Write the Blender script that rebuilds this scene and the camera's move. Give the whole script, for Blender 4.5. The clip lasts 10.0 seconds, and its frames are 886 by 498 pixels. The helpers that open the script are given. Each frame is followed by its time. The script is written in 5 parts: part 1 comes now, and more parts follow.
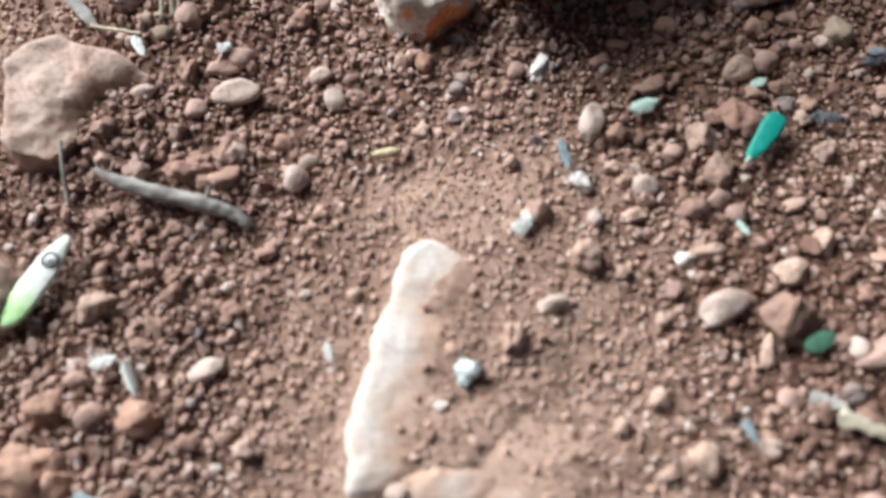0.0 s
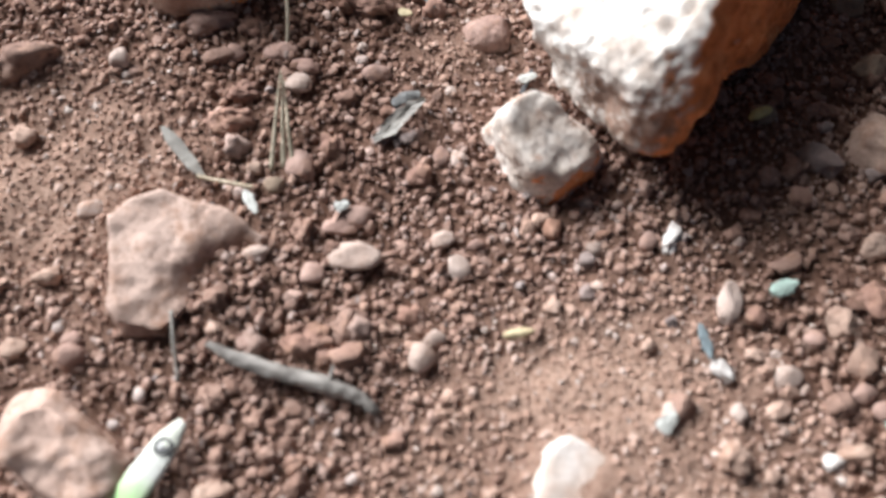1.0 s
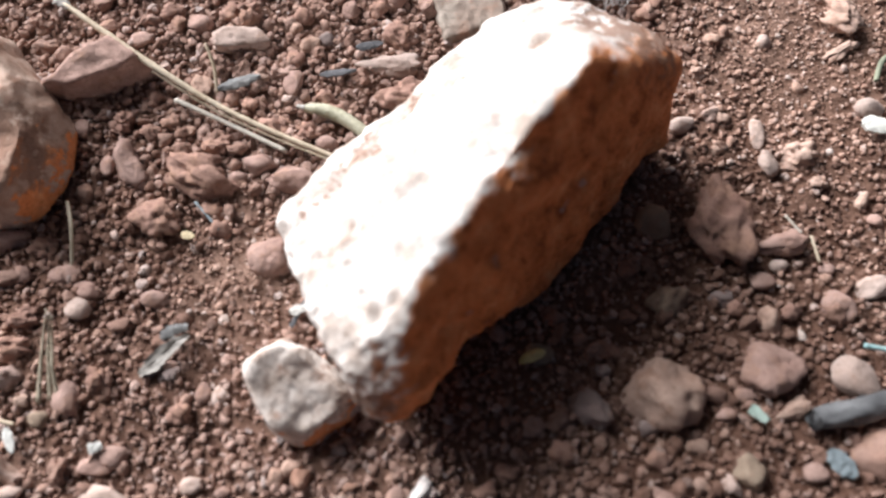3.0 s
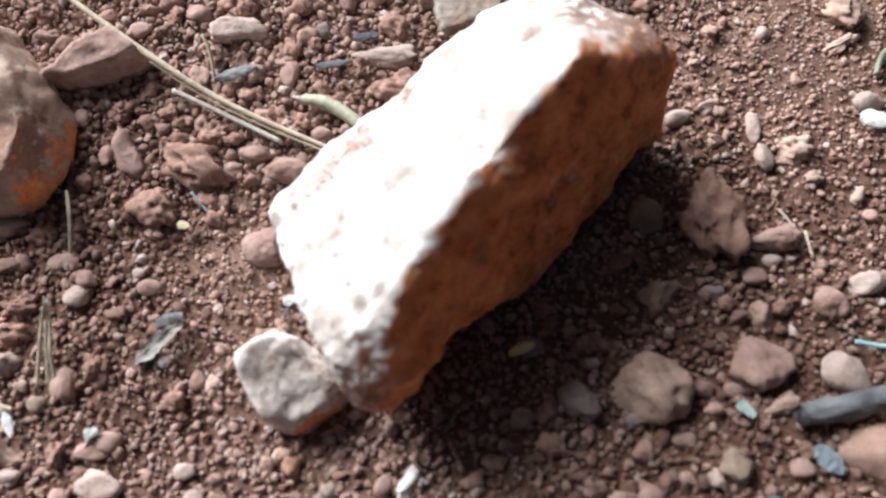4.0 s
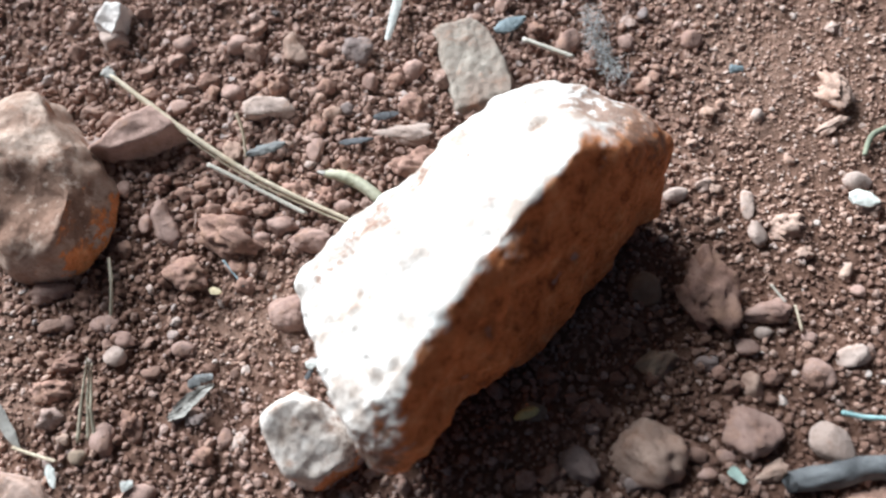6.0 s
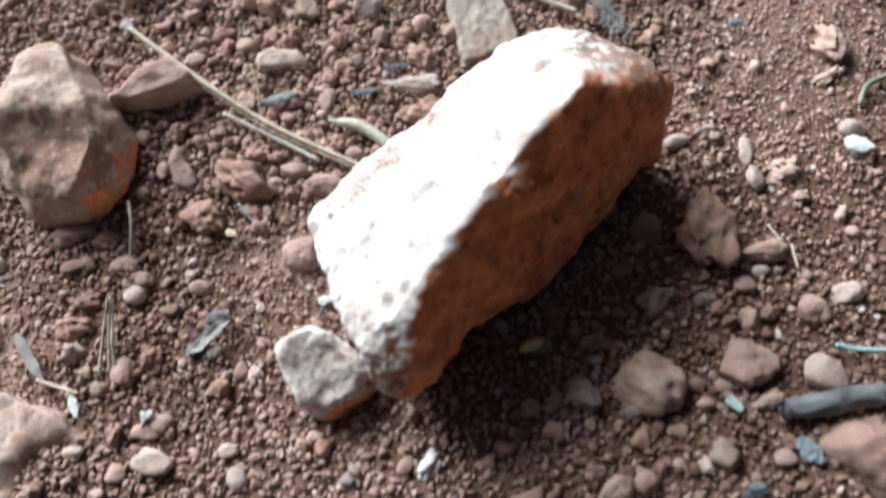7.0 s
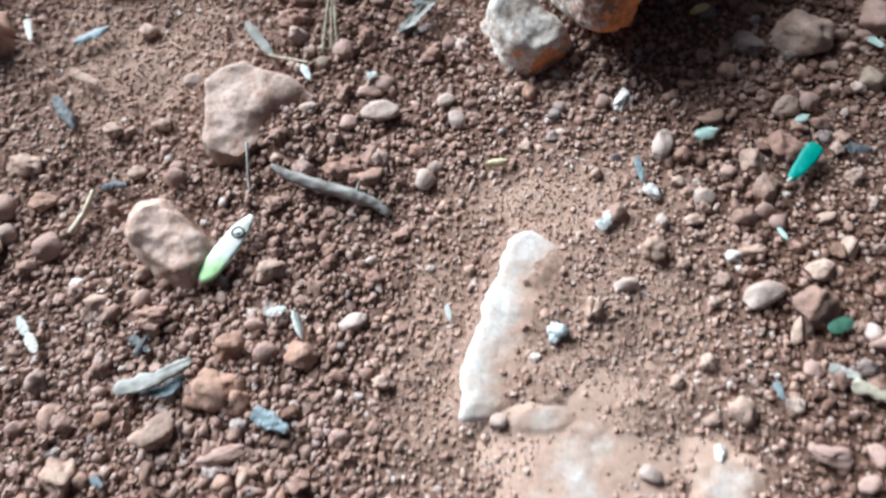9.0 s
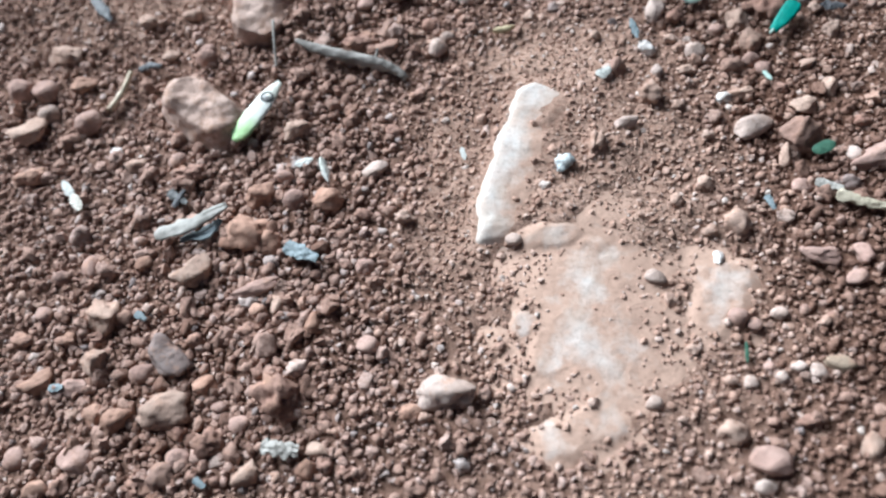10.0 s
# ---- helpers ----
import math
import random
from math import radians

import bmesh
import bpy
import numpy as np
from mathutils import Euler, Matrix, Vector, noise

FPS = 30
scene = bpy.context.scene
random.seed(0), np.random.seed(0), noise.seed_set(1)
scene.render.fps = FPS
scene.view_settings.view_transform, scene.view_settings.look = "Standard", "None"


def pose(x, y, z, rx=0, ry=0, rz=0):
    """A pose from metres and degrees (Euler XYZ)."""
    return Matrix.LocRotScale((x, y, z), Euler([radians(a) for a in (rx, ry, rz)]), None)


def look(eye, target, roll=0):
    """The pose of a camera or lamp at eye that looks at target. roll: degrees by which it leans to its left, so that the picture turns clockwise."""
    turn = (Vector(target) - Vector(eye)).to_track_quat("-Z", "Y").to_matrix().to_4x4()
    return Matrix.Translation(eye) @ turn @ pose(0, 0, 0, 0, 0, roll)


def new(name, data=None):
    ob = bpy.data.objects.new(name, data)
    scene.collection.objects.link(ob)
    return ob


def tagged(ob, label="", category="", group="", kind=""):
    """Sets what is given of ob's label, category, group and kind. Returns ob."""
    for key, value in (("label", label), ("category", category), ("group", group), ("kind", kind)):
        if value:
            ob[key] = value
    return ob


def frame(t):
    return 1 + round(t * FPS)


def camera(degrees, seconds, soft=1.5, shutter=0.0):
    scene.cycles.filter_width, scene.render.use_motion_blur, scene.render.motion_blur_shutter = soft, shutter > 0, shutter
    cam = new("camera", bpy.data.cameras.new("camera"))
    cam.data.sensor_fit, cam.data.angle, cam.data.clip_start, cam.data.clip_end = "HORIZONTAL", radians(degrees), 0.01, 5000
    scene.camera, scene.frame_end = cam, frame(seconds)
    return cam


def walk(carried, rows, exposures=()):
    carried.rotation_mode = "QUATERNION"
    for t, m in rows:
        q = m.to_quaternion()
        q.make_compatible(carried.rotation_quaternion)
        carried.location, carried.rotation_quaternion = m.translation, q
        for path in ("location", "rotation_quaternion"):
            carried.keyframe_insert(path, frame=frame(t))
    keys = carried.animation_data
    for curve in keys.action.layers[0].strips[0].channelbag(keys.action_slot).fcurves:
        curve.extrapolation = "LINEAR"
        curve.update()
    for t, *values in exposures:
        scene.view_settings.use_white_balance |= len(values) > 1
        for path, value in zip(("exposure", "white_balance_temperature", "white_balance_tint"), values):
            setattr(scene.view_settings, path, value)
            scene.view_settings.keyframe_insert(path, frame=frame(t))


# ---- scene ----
cam = camera(60.0, 10.0, soft=2.3, shutter=0.3)
# A small lens, focused on the ground from the farther part of the walk
cam.data.dof.use_dof, cam.data.dof.focus_distance, cam.data.dof.aperture_fstop = True, 0.206, 7.5
PATH = [
    (0.0, look((-0.00165, -0.11092, 0.15291), (0.00041, -0.05037, -0.02717), -2.07)),
    (0.2, look((-0.00870, -0.10450, 0.15411), (-0.00577, -0.04340, -0.02577), -1.16)),
    (0.5, look((-0.02962, -0.09104, 0.15538), (-0.02020, -0.02849, -0.02378), 5.20)),
    (0.7, look((-0.02830, -0.08551, 0.15537), (-0.02082, -0.02237, -0.02368), 3.60)),
    (1.0, look((-0.03261, -0.06960, 0.15685), (-0.02413, -0.01005, -0.02338), 5.46)),
    (1.5, look((-0.02478, -0.05361, 0.15685), (-0.02240, 0.00391, -0.02422), 1.34)),
    (1.7, look((-0.01056, -0.03661, 0.16283), (-0.00936, 0.01807, -0.01913), 0.31)),
    (1.8, look((-0.00182, -0.02861, 0.16390), (-0.00383, 0.02508, -0.01835), -3.10)),
    (2.0, look((0.00205, -0.02443, 0.16451), (0.00183, 0.03198, -0.01693), -1.29)),
    (2.2, look((0.00550, -0.02219, 0.16380), (0.00481, 0.03369, -0.01780), -1.45)),
    (2.5, look((0.02569, -0.01402, 0.17105), (0.01944, 0.04372, -0.00986), -6.84)),
    (2.7, look((0.03260, -0.01518, 0.17151), (0.02495, 0.04263, -0.00932), -8.16)),
    (3.8, look((0.04512, -0.01839, 0.17151), (0.03261, 0.03915, -0.00913), -12.08)),
    (4.0, look((0.04416, -0.01570, 0.17269), (0.03136, 0.03847, -0.00897), -13.04)),
    (4.5, look((0.04349, -0.01633, 0.17349), (0.03071, 0.03888, -0.00786), -12.68)),
    (5.0, look((0.04443, -0.01422, 0.17596), (0.03220, 0.04119, -0.00537), -12.14)),
    (5.5, look((0.04176, -0.01003, 0.18434), (0.03135, 0.04668, 0.00330), -9.48)),
    (5.7, look((0.04442, -0.00955, 0.18639), (0.02913, 0.05067, 0.00684), -13.12)),
    (6.8, look((0.04856, -0.01738, 0.19295), (0.02971, 0.04341, 0.01393), -16.41)),
    (7.0, look((0.04671, -0.02659, 0.19082), (0.02814, 0.03388, 0.01166), -15.86)),
    (7.3, look((0.04095, -0.05819, 0.18467), (0.02624, 0.00393, 0.00572), -12.59)),
    (7.5, look((0.03421, -0.06523, 0.18517), (0.01964, -0.00592, 0.00526), -13.06)),
    (7.8, look((0.02619, -0.08103, 0.18254), (0.01259, -0.02029, 0.00302), -12.21)),
    (8.0, look((0.02126, -0.08382, 0.18154), (0.00805, -0.02444, 0.00154), -12.21)),
    (8.2, look((0.01014, -0.09284, 0.17883), (-0.00106, -0.03169, -0.00071), -10.25)),
    (8.5, look((-0.00188, -0.09975, 0.18168), (-0.01342, -0.04050, 0.00153), -11.02)),
    (9.0, look((-0.01285, -0.13355, 0.19249), (-0.02468, -0.06735, 0.01479), -10.54)),
    (9.2, look((-0.01116, -0.14981, 0.19703), (-0.02250, -0.07963, 0.02084), -10.13)),
    (9.5, look((-0.01538, -0.16207, 0.20354), (-0.02727, -0.09085, 0.02779), -10.75)),
    (9.8, look((-0.01574, -0.18583, 0.19335), (-0.02861, -0.11011, 0.01957), -11.36)),
    (10.0, look((-0.01843, -0.18967, 0.18804), (-0.02955, -0.11379, 0.01420), -10.30)),
]
walk(cam, PATH, [(0.0, 0.88, 5850, 4), (0.5, 0.76, 5900, 5), (1.0, 0.92, 5980, 8), (1.5, 0.99, 6150, 6), (1.9, 0.98, 6400, 12), (2.5, 0.87, 6250, 12), (5.5, 0.92, 5650, 4), (7.5, 0.86, 5480, 2), (8.5, 0.95, 5340, 0), (9.5, 0.93, 5330, 1), (10.0, 0.85, 5390, 2)])

# World: a soft bright sky, the strongest light coming in low from one side
SUN_ELEVATION, SUN_AZIMUTH = 29.0, 131.0
world = bpy.data.worlds.new("world")
scene.world = world
world.use_nodes = True
wn = world.node_tree
sky = wn.nodes.new("ShaderNodeTexSky")
sky.sky_type, sky.sun_disc = "NISHITA", False
sky.sun_elevation, sky.sun_rotation = radians(SUN_ELEVATION), radians(90 - SUN_AZIMUTH)
sky.air_density, sky.dust_density, sky.ozone_density = 0.2, 8.0, 0.0
wn.links.new(sky.outputs[0], wn.nodes["Background"].inputs[0])
wn.nodes["Background"].inputs[1].default_value = 0.027

sun_data = bpy.data.lights.new("sun", "SUN")
sun_data.energy, sun_data.angle, sun_data.color = 4.75, radians(40), (1.0, 0.97, 0.93)
sun = new("sun", sun_data)
_e, _a = radians(SUN_ELEVATION), radians(SUN_AZIMUTH)
sun.matrix_world = look((math.cos(_e) * math.cos(_a), math.cos(_e) * math.sin(_a), math.sin(_e)), (0, 0, 0))

# ---- materials ----
def material(name, rough=0.9, spec=0.3):
    m = bpy.data.materials.new(name)
    m.use_nodes = True
    b = m.node_tree.nodes["Principled BSDF"]
    b.inputs["Roughness"].default_value = rough
    b.inputs["Specular IOR Level"].default_value = spec
    return m, m.node_tree, b


def add(nt, kind, **props):
    n = nt.nodes.new(kind)
    for k, v in props.items():
        if k in n.inputs:
            n.inputs[k].default_value = v
    return n


def noise_node(nt, scale, detail=4.0, rough=0.6, world_space=True):
    n = add(nt, "ShaderNodeTexNoise", Scale=scale, Detail=detail, Roughness=rough)
    if world_space:
        g = nt.nodes.new("ShaderNodeNewGeometry")
        nt.links.new(g.outputs["Position"], n.inputs["Vector"])
    else:
        c = nt.nodes.new("ShaderNodeTexCoord")
        nt.links.new(c.outputs["Object"], n.inputs["Vector"])
    return n


def ramp(nt, source, stops):
    r = nt.nodes.new("ShaderNodeValToRGB")
    e = r.color_ramp.elements
    e[0].position, e[0].color = stops[0][0], (*stops[0][1], 1)
    e[1].position, e[1].color = stops[-1][0], (*stops[-1][1], 1)
    for p, c in stops[1:-1]:
        k = e.new(p)
        k.color = (*c, 1)
    nt.links.new(source, r.inputs[0])
    return r.outputs[0]


def mix(nt, fac, a, b, mode="MIX"):
    n = nt.nodes.new("ShaderNodeMix")
    n.data_type, n.blend_type = "RGBA", mode
    for value, socket in ((fac, n.inputs[0]), (a, n.inputs[6]), (b, n.inputs[7])):
        if isinstance(value, (int, float)):
            socket.default_value = value
        elif isinstance(value, tuple):
            socket.default_value = (*value, 1)
        else:
            nt.links.new(value, socket)
    return n.outputs[2]


def bump(nt, b, heights):
    """Relief: pairs of a height socket and its depth in metres."""
    last = None
    for source, depth in heights:
        n = nt.nodes.new("ShaderNodeBump")
        n.inputs["Strength"].default_value = 1.0
        n.inputs["Distance"].default_value = depth
        nt.links.new(source, n.inputs["Height"])
        if last:
            nt.links.new(last, n.inputs["Normal"])
        last = n.outputs[0]
    nt.links.new(last, b.inputs["Normal"])


def soil_material(name, islands, tones=None, loose=False):
    """Red lateritic earth; crumbs differ one by one."""
    m, nt, b = material(name, 0.95, 0.15)
    coarse = noise_node(nt, 28, 3, 0.6)
    fine = noise_node(nt, 2600, 4, 0.75)
    lump = noise_node(nt, 620, 4, 0.65)
    base = ramp(nt, coarse.outputs[0], [(0.3, (0.38, 0.24, 0.185)), (0.52, (0.45, 0.295, 0.235)), (0.72, (0.51, 0.35, 0.29))])
    if loose:
        # loose crumbly earth is darker than trodden dust; gap shade is painted in too
        dust = nt.nodes.new("ShaderNodeAttribute")
        dust.attribute_name = "dust"
        base = mix(nt, dust.outputs["Fac"], ramp(nt, coarse.outputs[0], [(0.3, (0.17, 0.095, 0.068)), (0.7, (0.23, 0.135, 0.10))]),
                   ramp(nt, lump.outputs[0], [(0.3, (0.46, 0.30, 0.228)), (0.7, (0.54, 0.37, 0.29))]))
        # dark gravelly earth, with shade painted into the ground colour
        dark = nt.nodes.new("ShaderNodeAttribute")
        dark.attribute_name = "humus_shade"
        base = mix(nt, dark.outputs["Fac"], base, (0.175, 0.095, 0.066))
    if islands:
        g = nt.nodes.new("ShaderNodeNewGeometry")
        base = mix(nt, 0.75, base, ramp(nt, g.outputs["Random Per Island"], tones))
    patch = ramp(nt, lump.outputs[0], [(0.32, (0.72, 0.66, 0.62)), (0.5, (0.98, 0.98, 0.98)), (0.7, (1.18, 1.2, 1.22))])
    base = mix(nt, 0.8, base, patch, "MULTIPLY")
    grain = ramp(nt, fine.outputs[0], [(0.28, (0.5, 0.47, 0.45)), (0.5, (0.95, 0.95, 0.95)), (0.75, (1.35, 1.36, 1.38))])
    nt.links.new(mix(nt, 0.85, base, grain, "MULTIPLY"), b.inputs["Base Color"])
    bump(nt, b, [(lump.outputs[0], 0.0004), (fine.outputs[0], 0.00022)] if islands else [(lump.outputs[0], 0.0007), (fine.outputs[0], 0.0005)])
    return m


def stone_material(name, light, mid, soil_amount, pits=0.5, scale=1.0, rust=None, dusty=False, stained=False, vary=(0.74, 1.02), relief_depth=0.0006, earth=(0.38, 0.23, 0.165)):
    """Weathered stone: two tones, fine pits, and red earth clinging to it in patches."""
    m, nt, b = material(name, 0.85, 0.25)
    big = noise_node(nt, 110 * scale, 4, 0.6)
    small = noise_node(nt, 900 * scale, 5, 0.7)
    body = ramp(nt, big.outputs[0], [(0.35, mid), (0.62, light)])
    o = nt.nodes.new("ShaderNodeObjectInfo")
    tint = ramp(nt, o.outputs["Random"], [(0.0, (vary[0],) * 3), (1.0, (vary[1],) * 3)])
    body = mix(nt, 1.0, body, tint, "MULTIPLY")
    dirt = noise_node(nt, 170 * scale, 6, 0.72)
    mask = ramp(nt, dirt.outputs[0], [(0.62 - 0.3 * soil_amount, (0, 0, 0)), (0.78 - 0.26 * soil_amount, (1, 1, 1))])
    body = mix(nt, mask, body, earth)
    if dusty:
        # earth has settled in the hollows and along the margins
        hollow = nt.nodes.new("ShaderNodeAttribute")
        hollow.attribute_name = "bare"
        wear = add(nt, "ShaderNodeMath")
        wear.operation = "MULTIPLY_ADD"
        nt.links.new(dirt.outputs[0], wear.inputs[0])
        wear.inputs[1].default_value = -0.9
        nt.links.new(hollow.outputs["Fac"], wear.inputs[2])
        body = mix(nt, ramp(nt, wear.outputs[0], [(0.02, (1, 1, 1)), (0.3, (0.5, 0.5, 0.5)), (0.62, (0, 0, 0))]), body, (0.49, 0.33, 0.255))
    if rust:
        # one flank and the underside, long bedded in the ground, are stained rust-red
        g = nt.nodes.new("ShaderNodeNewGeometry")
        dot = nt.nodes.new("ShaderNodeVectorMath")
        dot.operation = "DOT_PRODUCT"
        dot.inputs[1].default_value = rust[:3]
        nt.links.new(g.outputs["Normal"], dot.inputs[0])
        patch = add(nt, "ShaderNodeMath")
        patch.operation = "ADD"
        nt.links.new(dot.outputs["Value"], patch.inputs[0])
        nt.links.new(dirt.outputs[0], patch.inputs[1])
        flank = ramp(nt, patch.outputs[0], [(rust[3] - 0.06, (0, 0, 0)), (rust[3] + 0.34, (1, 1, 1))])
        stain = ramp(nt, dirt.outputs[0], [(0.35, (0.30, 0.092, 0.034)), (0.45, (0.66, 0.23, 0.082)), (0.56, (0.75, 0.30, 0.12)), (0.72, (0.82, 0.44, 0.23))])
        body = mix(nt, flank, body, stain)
    if stained:
        # rust-brown spots and smears where earth has filled the pits
        spot = nt.nodes.new("ShaderNodeAttribute")
        spot.attribute_name = "stain"
        edge = add(nt, "ShaderNodeMath")
        edge.operation = "MULTIPLY_ADD"
        nt.links.new(small.outputs[0], edge.inputs[0])
        edge.inputs[1].default_value = 0.9
        torn = add(nt, "ShaderNodeMath")
        torn.operation = "MULTIPLY"
        nt.links.new(spot.outputs["Fac"], torn.inputs[0])
        nt.links.new(ramp(nt, noise_node(nt, 420, 4, 0.6).outputs[0], [(0.36, (0.15, 0.15, 0.15)), (0.64, (1.5, 1.5, 1.5))]), torn.inputs[1])
        nt.links.new(torn.outputs[0], edge.inputs[2])
        body = mix(nt, ramp(nt, edge.outputs[0], [(0.58, (0, 0, 0)), (1.1, (0.85, 0.85, 0.85))]), body, (0.26, 0.15, 0.105))
    speck = ramp(nt, small.outputs[0], [(0.3, (0.5, 0.46, 0.43)), (0.48, (0.98, 0.98, 0.98)), (0.75, (1.12, 1.12, 1.12))])
    nt.links.new(mix(nt, pits, body, speck, "MULTIPLY"), b.inputs["Base Color"])
    bump(nt, b, [(dirt.outputs[0], relief_depth), (small.outputs[0], relief_depth * 0.5)])
    return m


def plant_material(name, a, c, rough=0.7, streak=600.0, spec=0.3):
    m, nt, b = material(name, rough, spec)
    n1, n2 = noise_node(nt, 160, 3, 0.5), noise_node(nt, streak, 4, 0.7)
    body = ramp(nt, n1.outputs[0], [(0.35, a), (0.65, c)])
    grain = ramp(nt, n2.outputs[0], [(0.3, (0.7, 0.7, 0.7)), (0.7, (1.12, 1.12, 1.12))])
    nt.links.new(mix(nt, 0.7, body, grain, "MULTIPLY"), b.inputs["Base Color"])
    bump(nt, b, [(n2.outputs[0], 0.0003)])
    return m


SOIL = soil_material("red_earth", False, loose=True)
CRUMBS = soil_material("red_earth_crumbs", True, [(0.0, (0.242, 0.146, 0.114)), (0.2, (0.320, 0.204, 0.161)), (0.5, (0.369, 0.242, 0.193)), (0.8, (0.417, 0.286, 0.240)),
                                                  (0.94, (0.466, 0.345, 0.302)), (0.985, (0.563, 0.494, 0.466)), (1.0, (0.155, 0.149, 0.159))])
GRIT = soil_material("pale_earth_grit", True, [(0.0, (0.291, 0.185, 0.146)), (0.35, (0.369, 0.247, 0.201)), (0.75, (0.427, 0.304, 0.260)), (0.96, (0.524, 0.433, 0.398)), (1.0, (0.233, 0.206, 0.212))])
# Tones of dark gravelly earth, also used to paint shade onto loose soil
HUMUS_SHADE = soil_material("dark_brown_crumbs", True, [(0.0, (0.095, 0.045, 0.030)), (0.3, (0.155, 0.083, 0.058)), (0.6, (0.200, 0.114, 0.083)), (0.85, (0.255, 0.157, 0.120)), (1.0, (0.328, 0.246, 0.213))])
DUST = soil_material("pale_dust_grains", True, [(0.0, (0.40, 0.255, 0.195)), (0.4, (0.47, 0.312, 0.242)), (0.75, (0.53, 0.375, 0.305)), (0.94, (0.61, 0.48, 0.42)), (1.0, (0.68, 0.61, 0.56))])
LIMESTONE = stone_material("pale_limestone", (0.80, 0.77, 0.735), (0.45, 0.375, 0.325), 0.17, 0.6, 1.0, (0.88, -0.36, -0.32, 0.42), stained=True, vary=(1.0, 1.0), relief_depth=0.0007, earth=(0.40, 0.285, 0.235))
LEDGE_STONE = stone_material("reddish_tan_stone", (0.55, 0.425, 0.35), (0.38, 0.25, 0.19), 0.33, 0.65, 1.0, (0.55, -0.30, -0.30, 1.0), stained=True, vary=(1.0, 1.0))
HALF_BURIED = stone_material("half_buried_limestone", (0.73, 0.67, 0.62), (0.56, 0.46, 0.39), 0.32, 0.85, 1.0, (0.30, -0.60, -0.62, 0.95), vary=(1.0, 1.0), relief_depth=0.0004)
OUTCROP = stone_material("buried_limestone", (0.67, 0.63, 0.60), (0.54, 0.46, 0.40), 0.05, 0.45, dusty=True, vary=(1.0, 1.0), relief_depth=0.0003)
TONES = {
    "bright": stone_material("bluish_white_stone", (0.90, 0.96, 0.96), (0.80, 0.86, 0.87), -0.3, 0.5, 3.0),
    "peach": stone_material("peach_stone", (0.58, 0.43, 0.365), (0.47, 0.33, 0.272), 0.4, 0.75, vary=(0.95, 1.0), relief_depth=0.0005),
    "dusty": stone_material("dusty_stone", (0.53, 0.38, 0.31), (0.45, 0.305, 0.24), 0.35, vary=(0.88, 1.05)),
    "slab": stone_material("slab_stone", (0.46, 0.40, 0.34), (0.36, 0.28, 0.23), 0.35),
    "pale": stone_material("pale_stone", (0.57, 0.45, 0.395), (0.46, 0.34, 0.285), 0.2),
    "white": stone_material("white_stone", (0.78, 0.735, 0.70), (0.64, 0.57, 0.53), 0.0, 0.35),
    "tan": stone_material("tan_stone", (0.53, 0.38, 0.305), (0.43, 0.285, 0.222), 0.3),
    "pink": stone_material("pinkish_stone", (0.48, 0.325, 0.275), (0.375, 0.238, 0.195), 0.3),
    "rose": stone_material("rose_stone", (0.51, 0.345, 0.29), (0.43, 0.275, 0.228), 0.25),
    "orange": stone_material("orange_stone", (0.48, 0.30, 0.225), (0.385, 0.218, 0.155), 0.3),
    "brown": stone_material("brown_stone", (0.37, 0.24, 0.192), (0.275, 0.166, 0.128), 0.35),
    "olive": stone_material("olive_stone", (0.396, 0.310, 0.233), (0.292, 0.207, 0.150), 0.15),
    "slate": stone_material("slate_stone", (0.36, 0.29, 0.27), (0.265, 0.195, 0.175), 0.2),
    "clod": stone_material("earth_clod", (0.43, 0.268, 0.212), (0.325, 0.188, 0.145), 0.5, 0.7),
}
STRAW = plant_material("dry_straw", (0.50, 0.41, 0.29), (0.62, 0.53, 0.40), 0.6)
STRAW_PALE = plant_material("bleached_straw", (0.6, 0.55, 0.46), (0.7, 0.66, 0.58), 0.6)
GRASS_DRY = plant_material("dry_grass", (0.40, 0.35, 0.26), (0.50, 0.44, 0.34), 0.7)
BARK = plant_material("grey_twig_bark", (0.15, 0.135, 0.122), (0.39, 0.36, 0.33), 0.75, 350.0)
CHAR = plant_material("charred_wood", (0.09, 0.092, 0.096), (0.19, 0.195, 0.20), 0.7)
LEAF_TEAL = plant_material("green_leaf", (0.015, 0.25, 0.20), (0.03, 0.33, 0.27), 0.5, 500.0, 0.4)
LEAF_DARK = plant_material("dark_green_leaf", (0.05, 0.12, 0.08), (0.08, 0.17, 0.115), 0.5)
LEAF_PALE = plant_material("bleached_leaf", (0.80, 0.82, 0.72), (0.84, 0.85, 0.80), 0.5, 300.0)
SEED = plant_material("yellowish_seed", (0.60, 0.54, 0.20), (0.74, 0.70, 0.36), 0.45)
LEAF_GREY = plant_material("grey_dead_leaf", (0.26, 0.24, 0.215), (0.46, 0.435, 0.395), 0.6, 350.0)
LEAF_INK = plant_material("blackened_leaf", (0.06, 0.06, 0.065), (0.13, 0.13, 0.14), 0.55)
LEAF_SOOT = plant_material("sooty_leaf", (0.09, 0.09, 0.09), (0.20, 0.20, 0.195), 0.6)
LEAF_BLUE = plant_material("blue_grey_leaf", (0.16, 0.195, 0.21), (0.28, 0.33, 0.35), 0.5)
POD = plant_material("yellow_green_pod", (0.40, 0.39, 0.27), (0.50, 0.48, 0.36), 0.5)
CHALK = plant_material("white_flake", (0.46, 0.46, 0.43), (0.62, 0.62, 0.58), 0.6)
CYAN = plant_material("pale_green_flake", (0.36, 0.48, 0.42), (0.5, 0.62, 0.55), 0.6)
ASH = plant_material("ash_grey_fluff", (0.42, 0.42, 0.415), (0.58, 0.58, 0.57), 0.9)
